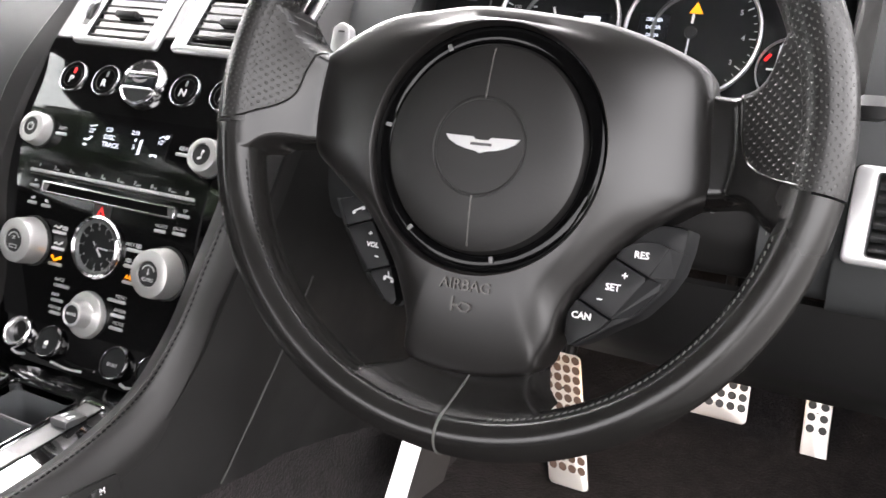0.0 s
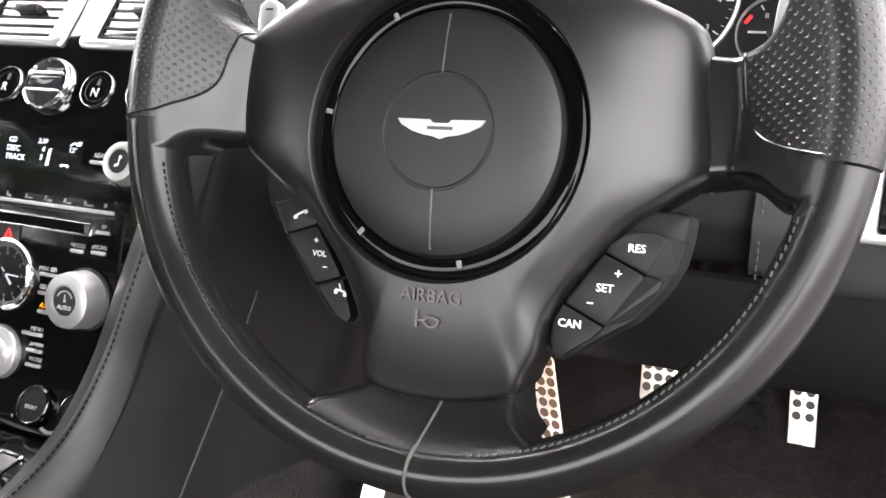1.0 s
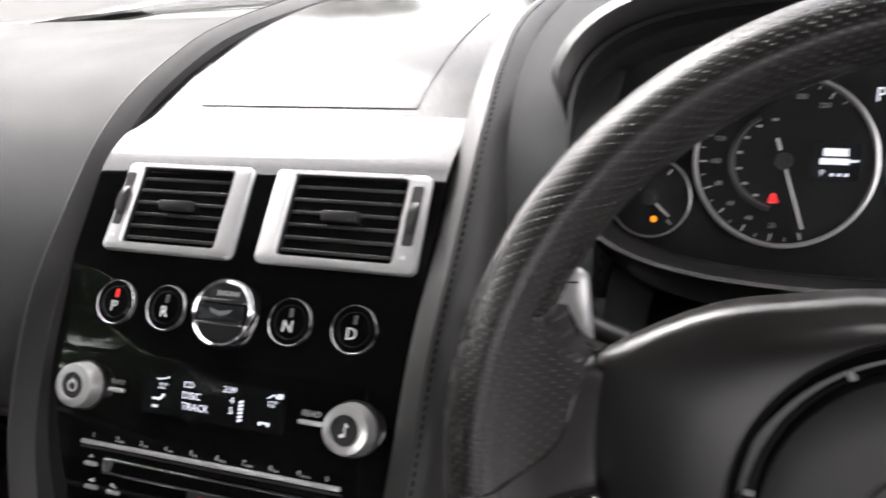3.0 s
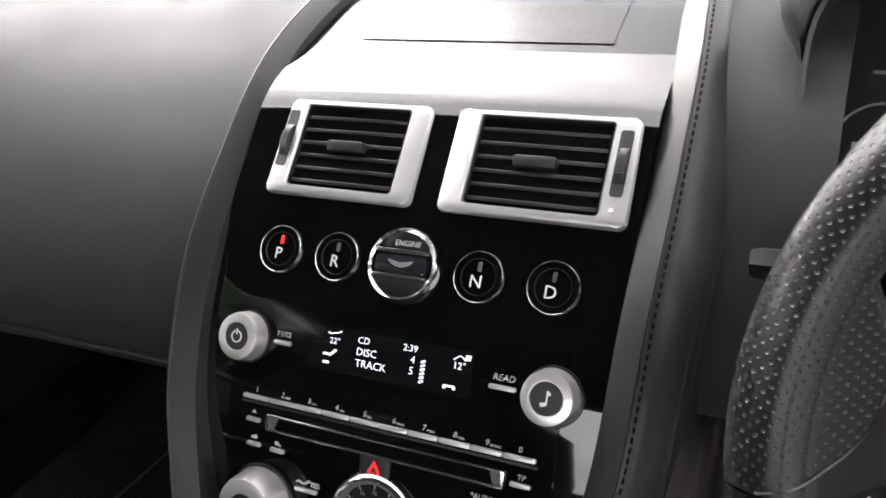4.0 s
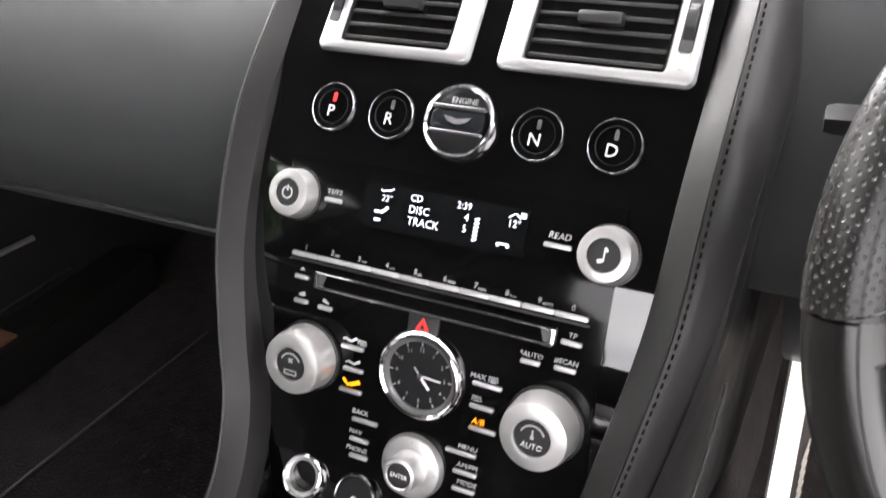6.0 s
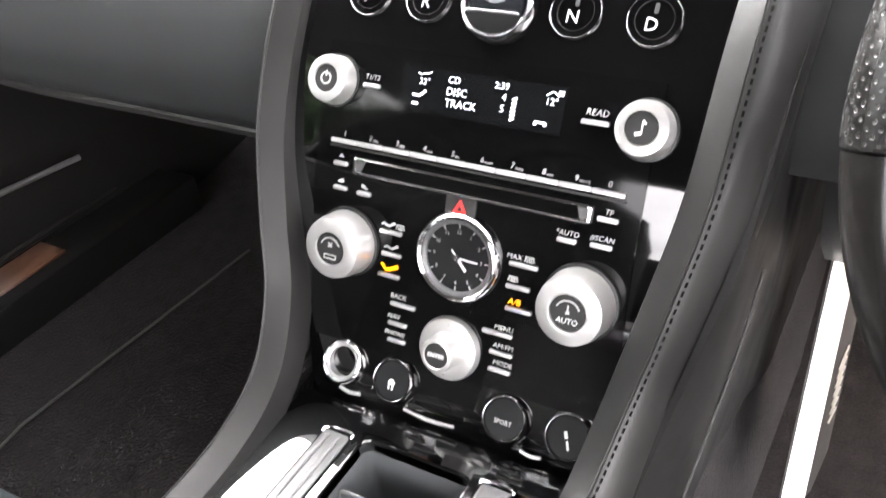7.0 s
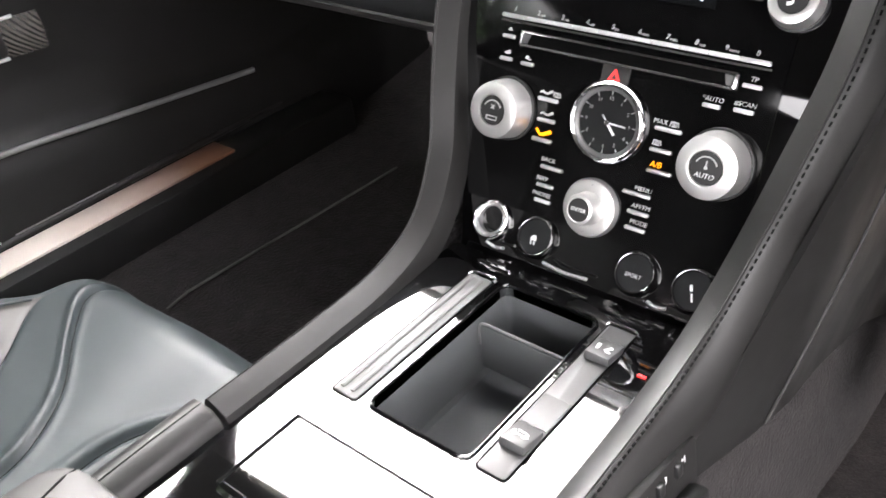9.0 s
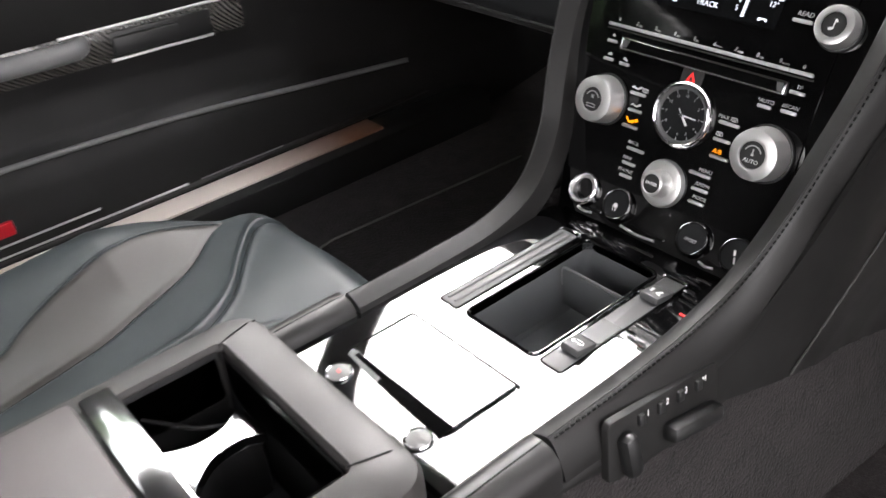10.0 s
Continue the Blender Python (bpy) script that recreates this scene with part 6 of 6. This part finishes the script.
part("bolster_seam", tube([(along(FOOT, y), y, seat_z(along(FOOT, y), y) - 0.0002) for y in (0.255 - 0.45 * k / 116 for k in range(117))], 0.0008, 6), DARKTHREAD, seat)
part("bolster_piping", tube([(along(PIPING, y), y, seat_z(along(PIPING, y), y) - 0.0006) for y in (0.262 - 0.45 * k / 116 for k in range(117))], 0.0015, 8), SEAT, seat, "blue-grey piping")
part("seat_base", box(0.33, 0.52, 0.11, 0.02, T((-0.310, 0.05, 0.205))), PLASTIC, seat)
part("backrest", loft([[(-0.30 + w * math.copysign(abs(math.cos(a)) ** 0.6, math.cos(a)), y + 0.055 * math.sin(a), z) for a in (2 * math.pi * k / 24 for k in range(24))] for w, y, z in ((0.19, -0.27, 0.27), (0.205, -0.30, 0.40), (0.20, -0.35, 0.60), (0.17, -0.39, 0.74), (0.10, -0.41, 0.80), (0.09, -0.42, 0.90), (0.06, -0.425, 0.93))], closed=True, caps=True), MATTE, seat)

# ---- passenger door ----
door = thing("passenger_door", "closed passenger door with black leather card and woven carbon trim", "car door")


def door_x(z):
    pts = ((0.10, -0.640), (0.215, -0.655), (0.270, -0.664), (0.286, -0.672), (0.300, -0.690), (0.345, -0.700), (0.390, -0.696), (0.45, -0.680), (0.52, -0.672), (0.58, -0.680), (0.64, -0.70), (0.68, -0.74))
    for (a, x0), (b, x1) in zip(pts, pts[1:]):
        if a <= z <= b:
            return x0 + (x1 - x0) * (z - a) / (b - a)
    return pts[-1][1]


def pocket_z(y):
    """The pocket's edge runs down towards the front."""
    return between(((-0.9, 0.316), (0.12, 0.315), (0.295, 0.307), (0.41, 0.298), (0.53, 0.286), (0.70, 0.272), (1.02, 0.262)), y)


zs = [0.12 + 0.56 * k / 80 for k in range(81)]
part("door_card", shell([[(door_x(max(0.10, z - (pocket_z(y) - 0.292))) + 0.03 * max(0, (y - 0.5)), y, z) for y in (-0.9, -0.5, -0.2, 0.0, 0.12, 0.2, 0.295, 0.35, 0.41, 0.47, 0.53, 0.6, 0.7, 0.8, 1.02)] for z in zs], 0.006), MATTE, door)
part("pocket_edge", tube(smooth_line([(-0.668, -0.6, 0.316), (-0.668, 0.0, 0.316), (-0.667, 0.12, 0.315), (-0.667, 0.295, 0.307), (-0.666, 0.41, 0.298), (-0.663, 0.53, 0.286), (-0.655, 0.70, 0.272)]), 0.0036, 10), GREYPLASTIC, door, "padded edge of the door pocket")
trim = part("woven_trim", shell([[(-0.676 + 0.004 * math.sin(math.pi * k / 6), y, z0 + 0.038 * k / 6) for k in range(7)] for y, z0 in ((-0.6, 0.405), (0.0, 0.403), (0.25, 0.397), (0.42, 0.391), (0.462, 0.389))], 0.004), WEAVE, door, "woven carbon trim strip")
part("trim_edge", tube([(-0.672, 0.287, 0.3955), (-0.672, 0.35, 0.3935), (-0.672, 0.418, 0.3905)], 0.0024, 8), SATIN, door, "bright trim edge")
part("upper_trim_edge", tube([(-0.672, 0.235, 0.4365), (-0.672, 0.30, 0.4345), (-0.672, 0.435, 0.4300)], 0.0020, 8), SATIN, door, "bright trim edge")
part("release_recess", box(0.005, 0.130, 0.030, 0.003, T((-0.6700, 0.354, 0.4115)) @ Matrix.Rotation(radians(-2.5), 4, "X")), PLASTIC, door)
part("release_lever", box(0.010, 0.082, 0.022, 0.004, T((-0.6670, 0.332, 0.4110)) @ Matrix.Rotation(radians(-2.5), 4, "X")), PLASTIC, door, "black release lever")
part("pull_handle", tube(smooth_line([(-0.672, -0.20, 0.434), (-0.655, -0.16, 0.435), (-0.650, 0.10, 0.431), (-0.652, 0.232, 0.426), (-0.672, 0.256, 0.424)]), 0.0120, 12), GREYPLASTIC, door, "grey pull handle")
part("window_ledge", box(0.06, 1.6, 0.02, 0.006, T((-0.735, 0.2, 0.685))), LEATHER, door)

sill = tagged(part("door_sill", box(0.070, 1.75, 0.115, 0.006, T((-0.620, -0.075, 0.150))), PLASTIC), "black sill below the passenger door", "sill", kind="structure")
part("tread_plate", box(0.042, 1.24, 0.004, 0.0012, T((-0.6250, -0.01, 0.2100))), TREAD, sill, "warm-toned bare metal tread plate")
part("rubber_seal", tube([(-0.6505, -0.8, 0.216), (-0.6505, 0.75, 0.216)], 0.005, 10), PLASTIC, sill)
part("seal_edge", tube([(-0.6475, -0.8, 0.2215), (-0.6475, 0.327, 0.2215)], 0.0015, 8), SATIN, sill)
part("seal_edge", tube([(-0.6490, -0.8, 0.2345), (-0.6490, 0.213, 0.2345)], 0.0015, 8), SATIN, sill)
part("seal_edge", tube([(-0.6475, 0.345, 0.2215), (-0.6475, 0.47, 0.2215)], 0.0009, 8), GREYPLASTIC, sill)
part("door_reflector", box(0.010, 0.040, 0.018, 0.003, T((-0.652, 0.096, 0.2530))), material("red_plastic", (0.45, 0.01, 0.02), 0.3), door, "small red reflector")

# ---- footwells ----
mat_ = top("floor_mat", shell([[(-0.476 + 0.336 * j / 6, y, z) for j in range(7)] for y, z in ((0.10, 0.157), (0.43, 0.158), (0.84, 0.159), (0.95, 0.178))], 0.005), CARPET, "dark carpet mat in the passenger footwell", "floor mat")
part("bound_edge", tube([(-0.470, 0.395, 0.1630), (-0.476, 0.427, 0.1632), (-0.466, 0.60, 0.1635), (-0.458, 0.74, 0.1638)], 0.0016, 6), THREAD, mat_, "pale bound edge")
top("floor_mat", shell([[(0.20 + 0.36 * j / 6, y, z) for j in range(7)] for y, z in ((0.10, 0.108), (0.43, 0.109), (0.80, 0.110))], 0.005), CARPET, "dark carpet mat in the driver's footwell", "floor mat")


def pedal(name, m, w, h, cols, rws, label, stud):
    p = thing(name, label, "pedal", "drilled pedals")
    part("plate", plate(rounded(w, h, 0.006, 4), -0.004, 0.0, 0.001, m), ALUMINIUM, p, "brushed aluminium plate")
    for i in range(cols):
        for j in range(rws):
            x = (i - (cols - 1) / 2) * w / (cols + 0.15)
            y = h / 2 - (j + 0.62) * w / (cols + 0.15)
            part("rubber_stud", lathe([(0, 0.0012), (0.0042, 0.0010), (0.0047, 0.0), (0.0047, -0.001)], 14, m @ T((x, y, 0))), stud, p)
    part("arm", tube([m @ Vector((0, h * 0.2, -0.004)), m @ Vector((0, h * 0.9, -0.10)), m @ Vector((0, h * 0.9 + 0.12, -0.12))], 0.007, 10), PLASTIC, p)


def facing(c, up):
    u = Vector(up).normalized()
    x = Vector((1, 0, 0))
    n = x.cross(u)
    return axes(Vector(c), x, u, n)


pedal("accelerator_pedal", facing((0.5115, 0.990, 0.153), (-0.06, 0.35, 0.93)), 0.029, 0.118, 2, 4, "narrow aluminium accelerator pedal with dark studs", PLASTIC)
pedal("brake_pedal", facing((0.3925, 0.930, 0.209), (-0.05, 0.35, 0.93)), 0.095, 0.048, 8, 3, "wide aluminium brake pedal with dark studs", PLASTIC)
pedal("foot_rest", facing((0.2560, 0.857, 0.176), (-0.29, 0.48, 0.85)), 0.046, 0.150, 4, 12, "tall aluminium foot rest with brown studs", material("brown_rubber", (0.085, 0.048, 0.030), 0.6, grain=0.2, size=1200, wear=0.15))

# unseen lamps, assumed from warm tints; they add light to pedals and sill
lamp = thing("footwell_lamp", "assumed warm courtesy lamp, unseen under the driver's dashboard", "lamp")
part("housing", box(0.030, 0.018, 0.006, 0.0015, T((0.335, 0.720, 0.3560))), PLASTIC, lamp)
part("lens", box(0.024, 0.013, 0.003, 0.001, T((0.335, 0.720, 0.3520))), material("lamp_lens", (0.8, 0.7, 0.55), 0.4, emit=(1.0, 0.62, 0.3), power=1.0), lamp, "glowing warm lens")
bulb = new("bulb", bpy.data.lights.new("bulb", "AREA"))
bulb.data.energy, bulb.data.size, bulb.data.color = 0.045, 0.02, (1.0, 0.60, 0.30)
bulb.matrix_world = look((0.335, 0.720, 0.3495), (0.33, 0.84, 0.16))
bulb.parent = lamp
lamp = thing("footwell_lamp", "assumed warm courtesy lamp, unseen under the passenger's dashboard", "lamp")
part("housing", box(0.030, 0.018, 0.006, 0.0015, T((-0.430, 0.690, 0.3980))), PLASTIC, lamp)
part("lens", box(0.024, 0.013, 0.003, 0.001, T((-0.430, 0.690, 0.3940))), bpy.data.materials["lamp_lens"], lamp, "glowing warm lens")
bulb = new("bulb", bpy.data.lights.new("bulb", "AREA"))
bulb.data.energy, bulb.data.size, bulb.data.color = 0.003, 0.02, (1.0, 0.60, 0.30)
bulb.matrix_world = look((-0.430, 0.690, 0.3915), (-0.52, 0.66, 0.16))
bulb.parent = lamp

kick = thing("kick_plate", "bent bright metal kick plate along the driver's side of the tunnel", "kick plate")
KICK_STEPS = [k / 10 for k in range(14)]
ky, kz = lambda f: 0.605 + 0.105 * f, lambda f: 0.186 + 0.124 * f
part("plate", shell([[(0.1655 - 0.004 * f, ky(f), kz(f)), (0.170 - 0.004 * f, ky(f) + 0.004, kz(f) + 0.0005), (0.176 - 0.004 * f, ky(f) + 0.011, kz(f) - 0.002), (0.1785 - 0.004 * f, ky(f) + 0.015, kz(f) - 0.003)] for f in KICK_STEPS], 0.004), KICK, kick, "polished bright strip")
part("side_face", shell([[(0.1787 - 0.004 * f, ky(f) + 0.0155, kz(f) - 0.003), (0.184 - 0.004 * f, ky(f) + 0.032, kz(f) - 0.005), (0.188 - 0.004 * f, ky(f) + 0.085, kz(f) - 0.012)] for f in KICK_STEPS], 0.003), ARM, kick, "slotted grey side")
for k in range(7):
    f = 0.30 + 0.05 * k
    part("slot", tube([(0.1855 - 0.004 * f, ky(f) + 0.038 - 0.002 * k, kz(f) - 0.0055), (0.1875 - 0.004 * f, ky(f) + 0.060, kz(f) - 0.0085)], 0.0008, 6), ALUMINIUM, kick)

# ---- car shell round the cabin ----
top("roof", shell([[(x, y - sweep * (x / 0.62) ** 2, z - 0.08 * (x / 0.62) ** 4) for x in (-0.62, -0.55, -0.45, -0.3, -0.15, 0, 0.15, 0.3, 0.45, 0.55, 0.62)] for y, z, sweep in ((0.53, 1.035, 0.07), (0.38, 1.065, 0.05), (-0.3, 1.10, 0.0), (-0.78, 1.065, 0.0))], 0.03), HEADLINING, "dark cloth headlining under the roof", "roof", kind="structure")
top("wall_rear", shell([[(x, y, z) for x in (-0.80, -0.4, 0, 0.4, 0.80)] for y, z in ((-1.28, 0.08), (-1.30, 0.5), (-1.32, 0.66))], 0.02), MATTE, "black trimmed wall behind the seats", "wall", kind="structure")
for s in (-1, 1):
    top("wall_quarter", shell([[(s * x, y, z) for y in (-1.32, -0.9, -0.32 if s < 0 else -0.72)] for x, z in ((0.76, 0.08), (0.76, 0.68), (0.70, 0.85), (0.60, 0.99))], 0.02), MATTE, "dark trimmed quarter beside the rear shelf", "wall", kind="structure")
    top("windscreen_pillar", tube(smooth_line([(0.74 * s, 0.95, 0.66), (0.717 * s, 0.75, 0.77), (0.70 * s, 0.60, 0.87), (0.66 * s, 0.49, 0.955), (0.625 * s, 0.43, 1.0), (0.615 * s, 0.25, 1.02), (0.61 * s, -0.20, 1.04), (0.60 * s, -0.48, 0.98)]), 0.036, 12), HEADLINING, "dark windscreen pillar running on into the roof rail", "pillar", kind="structure")
top("wall_footwell", shell([[(0.655 + 0.04 * k, y, z) for k, y in ((0, 1.32), (0, 0.95), (0.3, 0.72), (1.6, 0.64))] for z in (0.08, 0.25, 0.45, 0.60)], 0.012), MATTE, "black trimmed side of the driver's footwell below the pillar", "wall", kind="structure")
top("door_sill", box(0.09, 2.1, 0.12, 0.008, T((0.70, 0.1, 0.15))), PLASTIC, "black sill of the open driver's doorway", "sill", kind="structure")
ws = top("windscreen", shell([[(x, 1.06 - 0.10 * (x / 0.74) ** 2 - (0.53 + 0.04 * (x / 0.62) ** 2) * k / 8, 0.66 + 0.385 * k / 8 - 0.04 * (x / 0.74) ** 4 * k / 8) for x in (-0.72, -0.54, -0.36, -0.18, 0, 0.18, 0.36, 0.54, 0.72)] for k in range(9)], 0.004), GLASS, "raked clear windscreen over the dashboard", "windscreen", kind="structure")
ws.visible_shadow = False
top("bonnet", shell([[(x, y, z - 0.10 * (x / 0.8) ** 4) for x in (-0.8, -0.5, -0.2, 0.2, 0.5, 0.8)] for y, z in ((1.04, 0.60), (1.4, 0.585), (1.9, 0.54), (2.4, 0.42))], 0.01), PAINT, "dark painted bonnet ahead of the windscreen", "bonnet", kind="structure")
win = part("side_window", shell([[(-0.735 + 0.11 * k / 4, y, 0.69 + 0.29 * k / 4) for y in (-0.42, -0.2, 0.1, 0.4 - 0.02 * k)] for k in range(5)], 0.004), TINTED, door, "raised tinted window glass")
win.visible_shadow = False


def tree(x, y, h, seed):
    rnd = random.Random(seed)
    t = thing("tree", "leafy green tree standing beyond the car", "tree", "distant trees")
    part("trunk", tube(smooth_line([(x, y, -0.3), (x + 0.1, y, h * 0.3), (x - 0.1, y + 0.1, h * 0.6)]), 0.16, 8), BARK, t)
    bm = bmesh.new()
    for _ in range(2200):
        a, e = rnd.uniform(0, 2 * math.pi), rnd.uniform(-0.6, 1.5)
        r = h * 0.34 * rnd.uniform(0.35, 1.0) ** 0.6 * (1 + 0.25 * math.sin(3 * a + seed))
        c = Vector((x + r * math.cos(a) * math.cos(e), y + r * math.sin(a) * math.cos(e), h * 0.62 + r * math.sin(e)))
        m = Matrix.Translation(c) @ Euler((rnd.uniform(0, 3), rnd.uniform(0, 3), rnd.uniform(0, 3))).to_matrix().to_4x4()
        k = rnd.uniform(0.15, 0.4)
        bm.faces.new([bm.verts.new(m @ Vector(q)) for q in ((-k, 0, 0), (0, -k * 0.5, 0.05), (k, 0, 0), (0, k * 0.5, 0.05))])
    part("crown", bm, LEAF, t, smooth=False)


for k, (x, y, h) in enumerate(((-4, 22, 7), (3, 25, 8), (9, 27, 6), (-11, 22, 6.5), (-11, 3, 6), (-10, -2, 6.5), (-10, -7, 10), (-8, -10, 6), (6, -16, 6))):
    tree(x, y, h, k)
